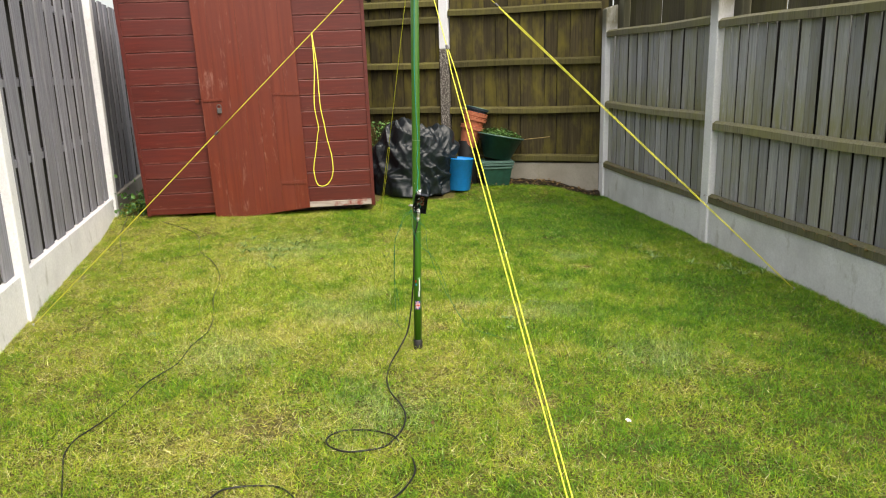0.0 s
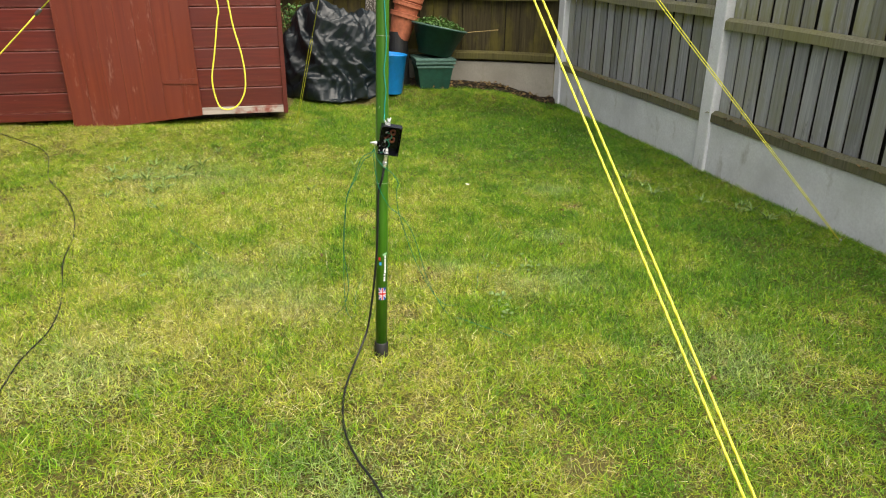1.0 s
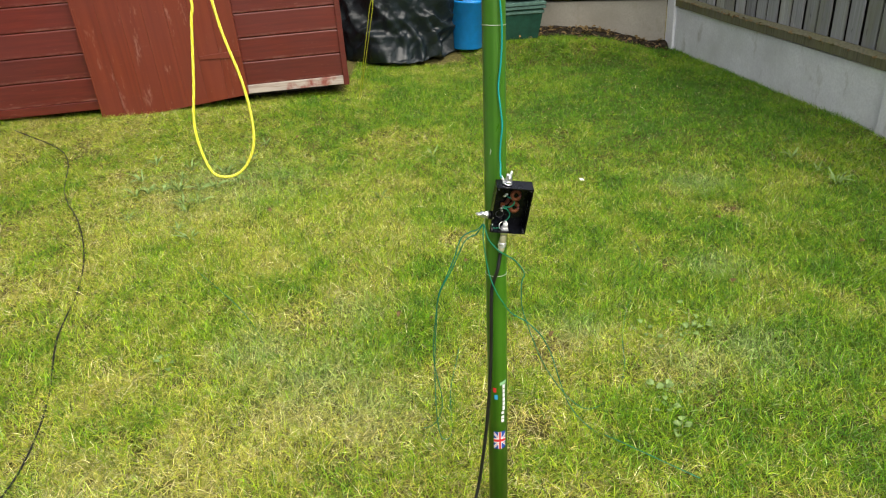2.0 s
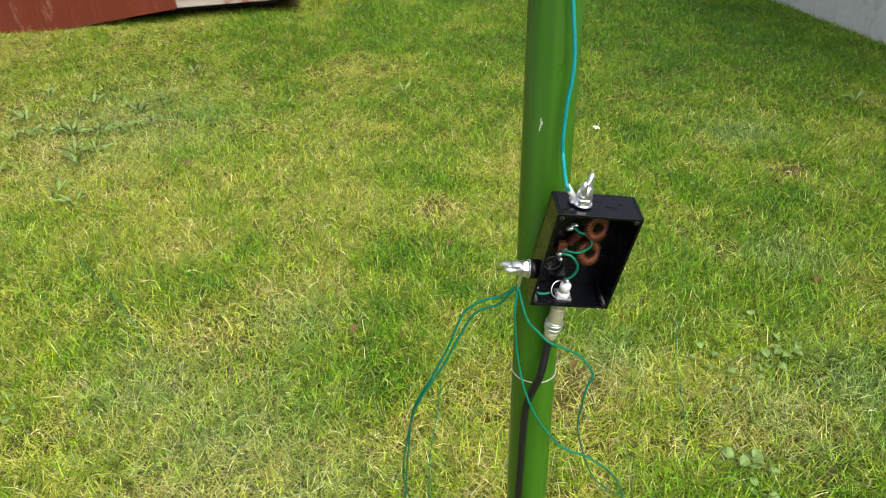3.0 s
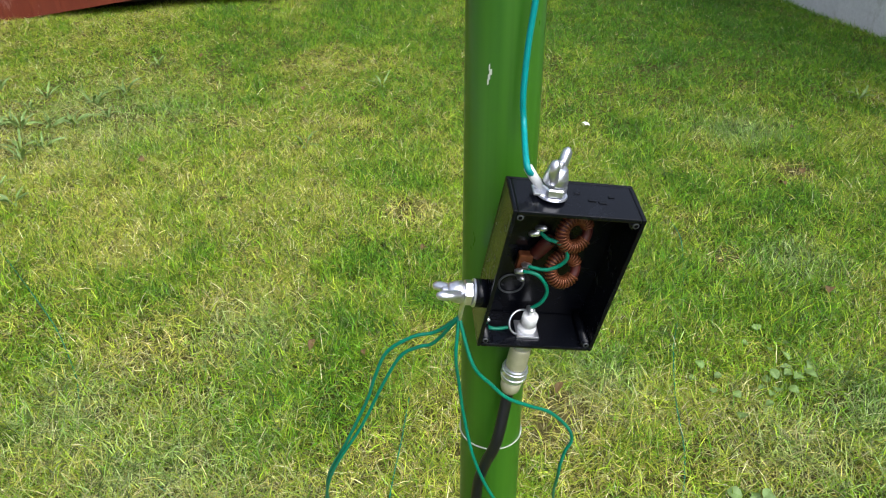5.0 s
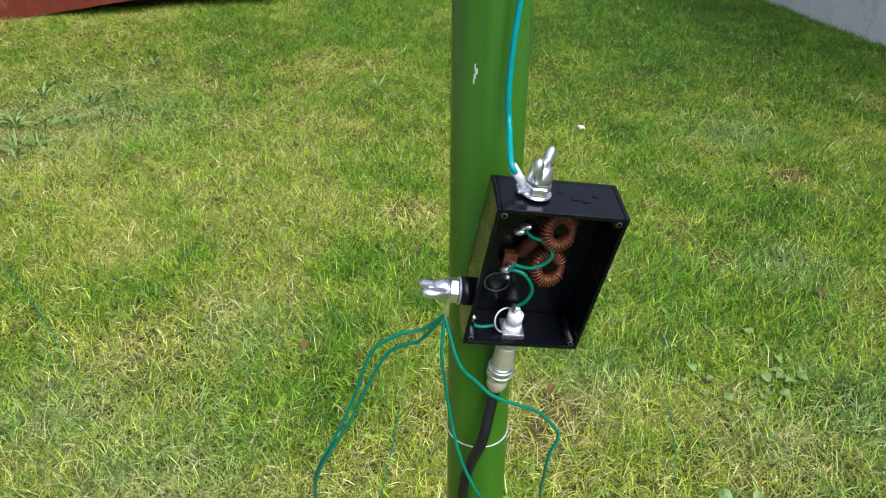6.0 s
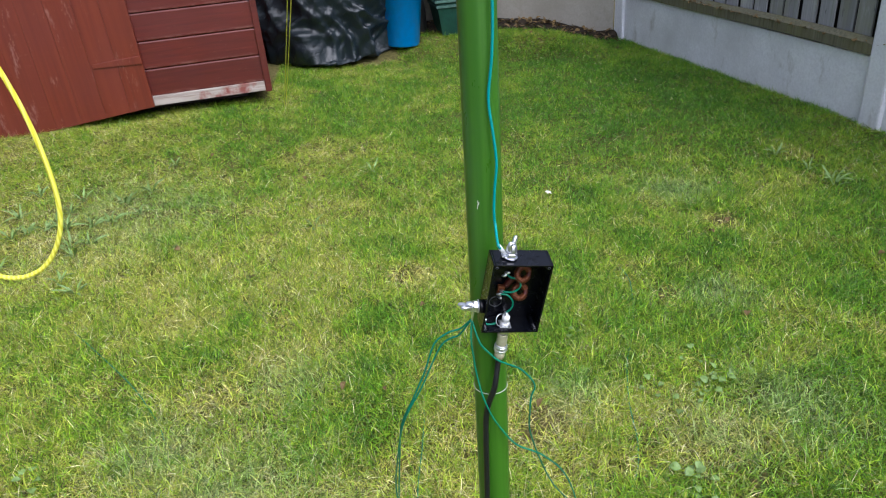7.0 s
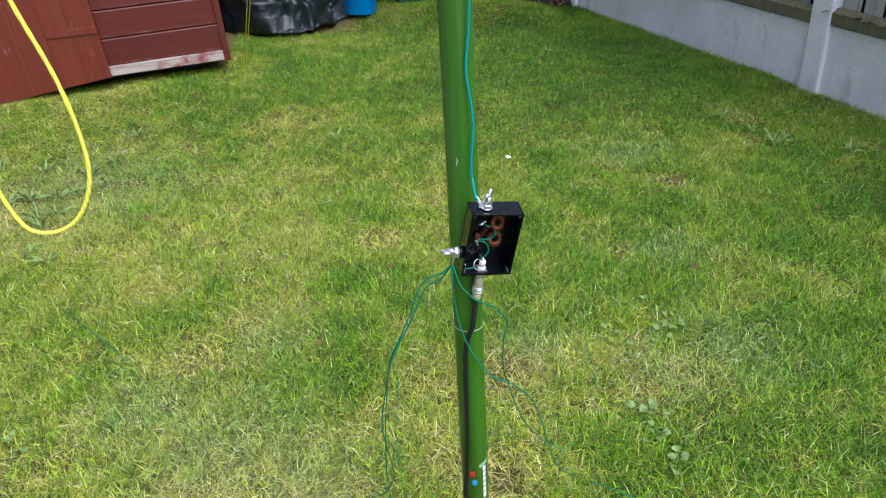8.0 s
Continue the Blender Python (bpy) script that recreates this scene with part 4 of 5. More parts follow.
def build_plug():
    p = thing("cable_plug", "cream and silver cable plug screwed into the box", "plug", m=PLUG)
    part("collar", lathe(bmesh.new(), [(0.0054, 0.0), (0.0062, 0.001), (0.0062, 0.0065), (0.0052, 0.0072), (0.005, 0.0095)], 28), M_CHROME, p, "bright plated collar", smooth=True)
    part("sleeve", lathe(bmesh.new(), [(0.0052, 0.0095), (0.0056, 0.0105), (0.0059, 0.023), (0.0057, 0.0236)], 28), M_CREAM, p, "translucent cream sleeve", smooth=True)
    ring = part("knurled_ring", lathe(bmesh.new(), [(0.0064, 0.0236), (0.0069, 0.0244), (0.0069, 0.0325), (0.0064, 0.0333)], 36), M_CHROME, p, "bright plated ring")
    for z in (0.0262, 0.0302):
        part("groove_band", torus(bmesh.new(), 0.0069, 0.0005, pose(0, 0, z), 36, 6), M_CHROME, ring, smooth=True)
    part("cable_boot", lathe(bmesh.new(), [(0.0059, 0.0333), (0.0057, 0.0395), (0.005, 0.042), (0.0037, 0.0438)], 24), M_CREAM, p, "translucent cream cable boot", smooth=True)


build_plug()
PT = PLUG @ Vector((0, 0, 0.042))


def on_lawn(pts, lift=0.024):
    return [Vector((x, y, float(ground_height(x, y)) + lift + 0.006 * math.sin(9 * x + 13 * y))) for x, y in pts]


COAX = [PT, PLUG @ Vector((0, 0, 0.05)), (-0.108, 4.184, 0.523), (-0.1135, 4.185, 0.506), (-0.1175, 4.185, 0.488), (-0.1195, 4.182, 0.455), (-0.121, 4.179, 0.41), (-0.1235, 4.175, 0.35), (-0.129, 4.171, 0.28), (-0.139, 4.166, 0.19), (-0.156, 4.155, 0.09), (-0.185, 4.1, 0.035)]
COAX += on_lawn([(-0.215, 3.98), (-0.212, 3.83), (-0.18, 3.70), (-0.14, 3.61), (-0.11, 3.52), (-0.11, 3.44), (-0.13, 3.38), (-0.16, 3.32), (-0.22, 3.29), (-0.28, 3.28), (-0.33, 3.31), (-0.35, 3.35), (-0.34, 3.40), (-0.30, 3.43), (-0.23, 3.43), (-0.17, 3.41), (-0.13, 3.38), (-0.09, 3.34), (-0.06, 3.24), (-0.05, 3.14), (-0.1, 3.02), (-0.22, 2.95), (-0.33, 2.98), (-0.39, 3.05), (-0.44, 3.09), (-0.51, 3.09), (-0.57, 3.07), (-0.6, 3.03), (-0.62, 2.9), (-0.55, 2.7), (-0.5, 2.4)], 0.017)
for p in COAX:
    if isinstance(p, Vector) and abs(p.x + 0.09) < 0.015 and abs(p.y - 3.34) < 0.03:
        p.z -= 0.03
cord("coaxial_cable", COAX, 0.003, M_COAX, "black coaxial cable running down the mast and across the grass", "cable", 7, 10)
LEFT_CABLE = on_lawn([(-2.3, 6.65), (-1.92, 6.34), (-1.73, 5.91), (-1.54, 5.61), (-1.40, 5.34), (-1.32, 5.11), (-1.25, 4.83), (-1.16, 4.58), (-1.10, 4.34), (-1.11, 4.16), (-1.10, 4.0), (-1.11, 3.88), (-1.13, 3.77), (-1.14, 3.63), (-1.15, 3.5), (-1.16, 3.39), (-1.17, 3.33), (-1.16, 3.25), (-1.11, 3.15), (-1.0, 2.95), (-0.8, 2.6)], 0.014)
cord("ground_cable", LEFT_CABLE, 0.0024, M_COAX, "thin black cable winding through the grass", "cable", 6, 8)

cord("ground_cable", on_lawn([(-2.62, 6.75), (-2.5, 6.39), (-2.33, 6.02), (-2.17, 5.72), (-2.05, 5.42)], 0.016), 0.0022, M_COAX, "short thin black cable in the grass by the fence", "cable", 5, 6)

WIRE_UP = [BOX @ Vector((-0.0145, 0.001, 0.0418)), BOX @ Vector((-0.0185, 0.0015, 0.046)), BOX @ Vector((-0.022, 0.002, 0.0505)), (-0.0985, 4.199, 0.69), (-0.099, 4.201, 0.702), (-0.0975, 4.203, 0.722), (-0.0945, 4.205, 0.748), (-0.0965, 4.207, 0.776), (-0.0985, 4.21, 0.803), (-0.094, 4.212, 0.838), (-0.0915, 4.215, 0.88), (-0.0935, 4.218, 0.925), (-0.096, 4.222, 1.0), (-0.098, 4.232, 1.17), (-0.092, 4.247, 1.386), (-0.08, 4.268, 1.74), (-0.062, 4.31, 2.4), (-0.035, 4.39, 3.6), (0.0, 4.48, 4.98)]
part("crimp_sleeve", tube(bmesh.new(), [BOX @ Vector(q) for q in ((-0.0142, 0.001, 0.0412), (-0.018, 0.0015, 0.0452), (-0.0212, 0.002, 0.0492))], 0.0019, 10), M_PALE, cord("aerial_wire", WIRE_UP, 0.0013, M_TEAL, "teal insulated wire rising along the mast", "wire", 6, 8), "white crimp sleeve", smooth=True)

TAG = BOX @ Vector((-0.0352, -0.0035, -0.0285))
for k, pts in enumerate((
        [TAG, (-0.137, 4.19, 0.592), (-0.148, 4.192, 0.588), (-0.161, 4.195, 0.577), (-0.168, 4.197, 0.56), (-0.174, 4.2, 0.54), (-0.188, 4.205, 0.505), (-0.203, 4.215, 0.465), (-0.21, 4.24, 0.4), (-0.22, 4.28, 0.28), (-0.225, 4.32, 0.14), (-0.22, 4.36, 0.04), *on_lawn([(-0.2, 4.42), (-0.2, 4.55), (-0.18, 4.69), (-0.17, 4.82), (-0.2, 4.95)], 0.012)],
        [TAG, (-0.138, 4.192, 0.584), (-0.146, 4.195, 0.579), (-0.155, 4.198, 0.571), (-0.165, 4.2, 0.551), (-0.178, 4.203, 0.52), (-0.2, 4.21, 0.473), (-0.212, 4.24, 0.4), (-0.222, 4.3, 0.28), (-0.215, 4.36, 0.12), *on_lawn([(-0.26, 4.44), (-0.36, 4.52), (-0.48, 4.58), (-0.55, 4.64), (-0.61, 4.7), (-0.68, 4.77), (-0.71, 4.83), (-0.78, 4.94), (-0.86, 5.04), (-1.01, 5.22)], 0.012)],
        [TAG, (-0.1285, 4.18, 0.585), (-0.127, 4.184, 0.565), (-0.1245, 4.186, 0.54), (-0.12, 4.182, 0.515), (-0.112, 4.181, 0.49), (-0.102, 4.184, 0.468), (-0.086, 4.19, 0.44), (-0.055, 4.2, 0.41), (-0.02, 4.23, 0.34), (0.03, 4.3, 0.16), *on_lawn([(0.1, 4.4), (0.14, 4.37), (0.28, 4.25)], 0.012)],
        [TAG, (-0.121, 4.176, 0.583), (-0.112, 4.177, 0.569), (-0.104, 4.178, 0.559), (-0.092, 4.182, 0.549), (-0.08, 4.19, 0.536), (-0.068, 4.198, 0.516), (-0.0645, 4.2, 0.504), (-0.068, 4.2, 0.494), (-0.069, 4.205, 0.47), (-0.06, 4.24, 0.4), (-0.01, 4.34, 0.22), (0.06, 4.45, 0.05), *on_lawn([(0.11, 4.47), (0.18, 4.53), (0.22, 4.62), (0.24, 4.73), (0.28, 4.86), (0.33, 4.97), (0.36, 5.05), (0.4, 5.19), (0.405, 5.28)], 0.012)])):
    cord("counterpoise_wire", pts, 0.00092, M_GREENWIRE, "thin green wire trailing from the box into the grass", "wire", 6, 6, "counterpoise wires")


# ---- the covered heap and pots in the far corner ----
def build_tarp():
    nu, nv = 230, 110
    bm = bmesh.new()
    grid = []

    def ridge(u, v, w, k):
        return 1 - 2.4 * abs(noise.noise(Vector((u, v, w + 5.3 * k))))

    for j in range(nv + 1):
        f = j / nv
        row = []
        for i in range(nu):
            a = 2 * math.pi * i / nu
            ca, sa = math.cos(a), math.sin(a)
            el = f * math.pi / 2
            lobe = 1 + 0.05 * math.sin(3 * a + 0.6) + 0.03 * math.sin(7 * a + 2)
            rad = max(math.cos(el), 0) ** 0.45 * lobe
            h = math.sin(el) ** 0.8
            x, y, z = 0.37 * rad * ca, 0.27 * rad * sa, h * (0.63 + 0.04 * math.sin(2.6 * ca + 2.2))
            x += 0.13 * max(0, ca) * h + 0.03 * min(0, ca) * h
            p = Vector((x, y, z))
            q = p + 0.09 * Vector((noise.noise(p * 3.0), noise.noise(p * 3.0 + Vector((7, 7, 7))), noise.noise(p * 3.0 + Vector((3, 9, 1)))))
            long = ridge((q.x + 0.75 * q.z) * 6.5, (q.z - 0.75 * q.x) * 1.6, q.y * 5, 1)
            cross = ridge((q.z + 0.3 * q.x) * 8.0, (q.x - 0.3 * q.z) * 2.0, q.y * 4, 2)
            short = ridge((q.x - 0.9 * q.z) * 13, (q.z + 0.9 * q.x) * 5, q.y * 9, 3)
            fine = ridge(q.x * 24, q.z * 17, q.y * 20, 4)
            push = 0.05 * noise.noise(q * 3.0) + 0.038 * long + 0.027 * cross + 0.013 * short + 0.005 * fine - 0.03
            p += Vector((ca * (1 - f), sa * (1 - f), 0.25 + f)).normalized() * push
            if f < 0.05:
                p.z = 0.004 + 0.5 * f + 0.012 * abs(noise.noise(Vector((ca * 6, sa * 6, j * 0.2))))
            row.append(bm.verts.new(p))
        grid.append(row)
    for j in range(nv):
        for i in range(nu):
            bm.faces.new((grid[j][i], grid[j][(i + 1) % nu], grid[j + 1][(i + 1) % nu], grid[j + 1][i]))
    bmesh.ops.remove_doubles(bm, verts=bm.verts[:], dist=0.0003)
    ob = new("tarpaulin", mesh_from("tarpaulin", bm, M_TARP, True))
    ob.matrix_basis = pose(-0.47, 8.05, gz(-0.42, 8.0) + 0.02, 0, 0, 3)
    tagged(ob, "crumpled black polythene sheet heaped over garden things", "tarpaulin")


build_tarp()


def pot_profile(r0, r1, h, wall=0.005, rim=0.012, rim_h=0.03):
    return [(r0, 0), (r0 + (r1 - r0) * (h - rim_h) / h, h - rim_h), (r1 + rim, h - rim_h), (r1 + rim * 1.1, h), (r1 - wall, h), (r0 + (r1 - r0) * 0.75 - wall, h * 0.72)]


def build_pots():
    g = float(ground_height(0.34, 8.16)) - 0.004
    # square planter, upside support for the round pot
    q = thing("square_planter", "dark green square plastic planter with a pale stepped rim", "planter", m=pose(0.325, 8.18, g, 0, 0, 6))
    bm = bmesh.new()
    lathe(bm, [(0.158, 0.012), (0.2, 0.2), (0.186, 0.2)], 4, pose(0, 0, 0, 0, 0, 45))
    part("body", bm, M_POTGREEN, q)
    for z, r in ((0.175, 0.202), (0.205, 0.214), (0.228, 0.218)):
        bm = bmesh.new()
        lathe(bm, [(r, z), (r + 0.005, z + 0.003), (r + 0.005, z + 0.016), (r - 0.006, z + 0.02)], 4, pose(0, 0, 0, 0, 0, 45))
        part("rim_band", bm, M_POTRIM, q)
    p = thing("round_pot", "dark green round plastic pot, tilted, with low leafy growth", "plant pot", m=pose(0.338, 8.18, g + 0.262, -3, 10.5, 0))
    part("body", lathe(bmesh.new(), pot_profile(0.125, 0.212, 0.215, 0.004, 0.006, 0.014), 36), M_POTGREEN, p, smooth=True)
    part("rim", torus(bmesh.new(), 0.219, 0.006, pose(0, 0, 0.213), 40, 8), M_POTRIM, p, "pale worn rim", smooth=True)
    part("soil", lathe(bmesh.new(), [(0.19, 0.165), (0.12, 0.178), (0.02, 0.182)], 24), M_SOIL, p)
    bm = bmesh.new()
    rnd = random.Random(8)
    for k in range(1300):
        a, r = rnd.uniform(0, 6.28), 0.2 * math.sqrt(rnd.random())
        s = rnd.uniform(0.006, 0.014)
        hz = 0.205 + rnd.uniform(0, 0.075) * (1 - (r / 0.24) ** 2) + 0.02 * math.sin(a * 2)
        m = pose(r * math.cos(a), r * math.sin(a), hz, rnd.uniform(-50, 50), rnd.uniform(-50, 50), rnd.uniform(0, 360))
        v = [bm.verts.new(m @ Vector(c)) for c in ((-s, 0, 0), (-s * 0.2, -s * 0.55, 0.1 * s), (s, 0, 0), (-s * 0.2, s * 0.55, 0.1 * s))]
        bm.faces.new(v)
    part("foliage", bm, M_LEAF, p, "low fine green leaves")
    cord("dry_stem", [(0.53, 8.16, 0.525), (0.6, 8.16, 0.54), (0.72, 8.17, 0.55), (0.84, 8.18, 0.56)], 0.0028, M_TWIG, "pale dry stem sticking out of the pot", "twig", 4, 6)
    # stacked terracotta pots, tipped over
    base = pose(0.062, 8.25, 0.48, -3, 15, 0)
    for off in (0.0, 0.085, 0.13):
        t = thing("terracotta_pot", "orange terracotta-coloured pot nested in a leaning stack", "plant pot", "stacked pots", m=base @ pose(0, 0, off))
        part("body", lathe(bmesh.new(), pot_profile(0.074, 0.106, 0.2, 0.004, 0.008, 0.034), 28), M_TERRA, t, smooth=False)
        part("lip", torus(bmesh.new(), 0.1145, 0.0035, pose(0, 0, 0.196), 30, 6), M_TERRA, t, smooth=True)
    t = thing("dark_pot", "blue-black plastic pot on top of the leaning stack", "plant pot", m=base @ pose(0, 0, 0.225))
    part("body", lathe(bmesh.new(), pot_profile(0.076, 0.104, 0.15, 0.004, 0.008, 0.022), 28), M_POTDARK, t)
    part("lip", torus(bmesh.new(), 0.112, 0.004, pose(0, 0, 0.149), 30, 6), M_POTRIM, t, smooth=True)
    # made-up support, added so that the leaning stack rests on something
    st = thing("pot_stand", "added plain dark support under the leaning pots, behind the sheet", "plant pot", m=pose(0.05, 8.25, float(ground_height(0.05, 8.25))))
    part("body", lathe(bmesh.new(), [(0.1, 0.0), (0.085, 0.3), (0.075, 0.42)], 24), M_RUBBER, st)
    bk = thing("bucket", "bright blue plastic bucket standing beside the pots", "bucket", m=pose(-0.022, 8.03, float(ground_height(0, 8.0)) + 0.01, 0, 4, 20))
    part("tub", lathe(bmesh.new(), [(0.096, 0), (0.1, 0.006), (0.117, 0.285), (0.122, 0.288), (0.122, 0.3), (0.114, 0.302), (0.094, 0.03)], 36), M_BUCKET, bk, smooth=True)


build_pots()


# ---- soil and litter along the back ----
def back_line(x):
    """y of the back fence's foot."""
    return 8.12 - (x - 1.337) * 0.267


def build_soil():
    bm = bmesh.new()
    rows = []
    for i in range(81):
        x = -0.5 + 1.8 * i / 80
        yb = back_line(x) - 0.02
        row = []
        for j in range(11):
            f = j / 10
            y = yb - min(1.0, 0.45 + (1.3 - x) * 0.5) * (0.24 + 0.08 * noise.noise(Vector((x * 4, 0, 0))) + 0.05 * noise.noise(Vector((x * 15, 3, 0)))) * f
            z = float(ground_height(x, y)) + (0.022 * (1 - f) ** 0.7 + 0.01 + 0.014 * noise.noise(Vector((x * 14, y * 14, 0))) + 0.01 * noise.noise(Vector((x * 40, y * 40, 0)))) * (1 - f ** 3) + 0.012 - 0.03 * f ** 4
            row.append(bm.verts.new((x, y, z)))
        rows.append(row)
    for a, b in zip(rows, rows[1:]):
        for j in range(10):
            bm.faces.new((a[j], b[j], b[j + 1], a[j + 1]))
    tagged(new("soil", mesh_from("soil", bm, M_SOIL, True)), "strip of bare dark soil along the back fence", "soil", kind="stuff")


build_soil()


def leaf_shape(bm, m, L, W, curl, notch=0.0):
    """A pointed leaf with a folded midrib, two cells wide."""
    mid, lf, rt = [], [], []
    for k in range(6):
        f = k / 5
        w = W * math.sin(math.pi * min(1, f * 0.92 + 0.06)) ** 0.8 * (1 - (notch if k % 2 else 0))
        z = curl * math.sin(math.pi * f) * L
        mid.append(bm.verts.new(m @ Vector((L * f, 0, z - 0.1 * W))))
        lf.append(bm.verts.new(m @ Vector((L * f, w, z + 0.15 * w))))
        rt.append(bm.verts.new(m @ Vector((L * f, -w, z + 0.15 * w))))
    for k in range(5):
        bm.faces.new((mid[k], mid[k + 1], lf[k + 1], lf[k]))
        bm.faces.new((mid[k], rt[k], rt[k + 1], mid[k + 1]))


def litter():
    rnd = random.Random(12)
    bm = bmesh.new()
    for k in range(240):
        x = rnd.uniform(-0.2, 1.25)
        y = back_line(x) - 0.04 - abs(rnd.gauss(0, 0.14))
        z = float(ground_height(x, y)) + 0.02 * max(0, 1 - (back_line(x) - y) / 0.35) + 0.028
        leaf_shape(bm, pose(x, y, z, rnd.uniform(-40, 40), rnd.uniform(-30, 30), rnd.uniform(0, 360)), rnd.uniform(0.012, 0.05), rnd.uniform(0.004, 0.013), rnd.uniform(-0.2, 0.3))
    tagged(new("leaf_litter", mesh_from("leaf_litter", bm, M_DEADLEAF)), "scattered dead leaves and bits on the soil", "leaf litter", kind="stuff")
    bm = bmesh.new()
    for k in range(260):
        e = rnd.choice((0, 1))
        f = rnd.random()
        p = R_POSTS[e] + R_DIR * 1.93 * f
        z = (0.29, 0.275)[e] - 0.025 * f + 0.034
        leaf_shape(bm, pose(p.x - 0.03 + rnd.uniform(-0.012, 0.01), p.y, z, rnd.uniform(-30, 30), rnd.uniform(-30, 30), rnd.uniform(0, 360)), rnd.uniform(0.008, 0.024), rnd.uniform(0.003, 0.008), rnd.uniform(-0.2, 0.3))
    tagged(new("rail_debris", mesh_from("rail_debris", bm, M_DEADLEAF)), "dry leaf bits lying along the fence's bottom rail", "leaf litter", kind="stuff")


litter()

FALLEN = [(-0.85, 5.624), (-0.146, 5.172), (-0.336, 4.868), (0.609, 4.98), (-0.872, 6.395), (0.806, 5.495), (0.724, 5.412), (0.9, 5.75), (1.1, 5.2), (-0.6, 5.4), (0.2, 6.2), (-0.245, 4.866), (-0.497, 6.139), (0.79, 3.988), (-0.022, 3.462), (0.058, 4.747)]
rnd = random.Random(5)
for k, (x, y) in enumerate(FALLEN):
    bm = bmesh.new()
    leaf_shape(bm, Matrix(), rnd.uniform(0.018, 0.028), rnd.uniform(0.005, 0.009), rnd.uniform(0.15, 0.45))
    ob = new("fallen_leaf", mesh_from("fallen_leaf", bm, M_DEADLEAF))
    ob.matrix_basis = pose(x, y, float(ground_height(x, y)) + 0.019, rnd.uniform(-20, 20), rnd.uniform(-15, 15), rnd.uniform(0, 360))
    tagged(ob, "curled dry brown leaf lying on the grass", "leaf", "fallen leaves")
for x, y in ((0.323, 5.77), (0.64, 3.484)):
    bm = bmesh.new()
    for a in range(5):
        leaf_shape(bm, pose(0, 0, 0, 0, -15, a * 72), 0.012, 0.005, 0.2)
    ob = new("fallen_blossom", mesh_from("fallen_blossom", bm, M_PETAL))
    ob.matrix_basis = pose(x, y, float(ground_height(x, y)) + 0.032, 10, 8, 30)
    tagged(ob, "tiny white blossom lying on the grass", "blossom", "fallen blossoms")

WEEDS = [(-1.171, 5.878, 1, 9), (-1.25, 5.87, 1, 7), (-1.12, 6.06, 1, 7), (-1.37, 5.86, 1, 8), (-1.0, 6.35, 1, 6), (0.29, 4.53, 0, 8), (0.29, 4.4, 0, 7), (0.28, 4.47, 0, 5), (-0.92, 4.71, 0, 5), (0.433, 4.85, 0, 4), (-0.248, 6.16, 1, 6), (-0.44, 5.71, 1, 5), (1.783, 5.335, 1, 9), (-1.34, 4.29, 0, 6), (0.35, 4.7, 0, 3), (-1.45, 6.0, 1, 8), (1.62, 5.5, 1, 6), (0.2, 5.0, 0, 3)]
more = random.Random(19)
WEEDS += [(more.gauss(-1.2, 0.2), more.gauss(5.95, 0.22), 1, more.randint(6, 10)) for k in range(16)]
WEEDS += [(more.gauss(1.45, 0.18), more.gauss(5.6, 0.4), 1, more.randint(5, 9)) for k in range(8)]
WEEDS += [(more.gauss(0.38, 0.1), more.gauss(4.72, 0.14), 0, more.randint(4, 8)) for k in range(3)]
for x, y, kind, count in WEEDS:
    w_ = thing("weed", "round-leaved clover tuft in the lawn" if kind == 0 else "narrow-leaved weed rosette in the lawn", "weed", "lawn weeds", m=pose(x, y, float(ground_height(x, y)) + (0.012 if kind == 0 else 0.01)))
    for k in range(count):
        a = 360 * k / count + rnd.uniform(-25, 25)
        bm = bmesh.new()
        if kind == 0:
            r = rnd.uniform(0.0, 0.03)
            leaf_shape(bm, pose(r * math.cos(radians(a)), r * math.sin(radians(a)), rnd.uniform(0.0, 0.012), rnd.uniform(-20, 20), rnd.uniform(-20, 5), a), rnd.uniform(0.012, 0.02), rnd.uniform(0.006, 0.009), 0.15)
        else:
            leaf_shape(bm, pose(0.004 * math.cos(radians(a)), 0.004 * math.sin(radians(a)), 0, rnd.uniform(-35, 35), -rnd.uniform(12, 50), a), rnd.uniform(0.035, 0.07), rnd.uniform(0.003, 0.006), rnd.uniform(0.08, 0.22), 0.4)
        part("leaf", bm, M_WEED, w_)


# greenery behind the heap, by the shed
def shrub():
    bm = bmesh.new()
    r = random.Random(31)
    for k in range(420):
        p = Vector((r.gauss(-0.76, 0.06), r.gauss(8.3, 0.05), r.uniform(0.3, 0.72)))
        leaf_shape(bm, pose(*p, r.uniform(-60, 60), r.uniform(-60, 60), r.uniform(0, 360)), r.uniform(0.018, 0.04), r.uniform(0.005, 0.012), 0.15)
    s_ = thing("shrub", "small leafy green plant behind the black sheet", "shrub", m=pose(0, 0, 0))
    part("leaves", bm, M_LEAF, s_)
    bm = bmesh.new()
    for k in range(5):
        tube(bm, smooth_line([(-0.76 + 0.01 * k, 8.3, 0.02), (-0.78 + 0.02 * k, 8.3, 0.35), (-0.85 + 0.05 * k, 8.3, 0.7)], 4), 0.005, 6, 0.002)
    part("stems", bm, M_TWIG, s_)


shrub()


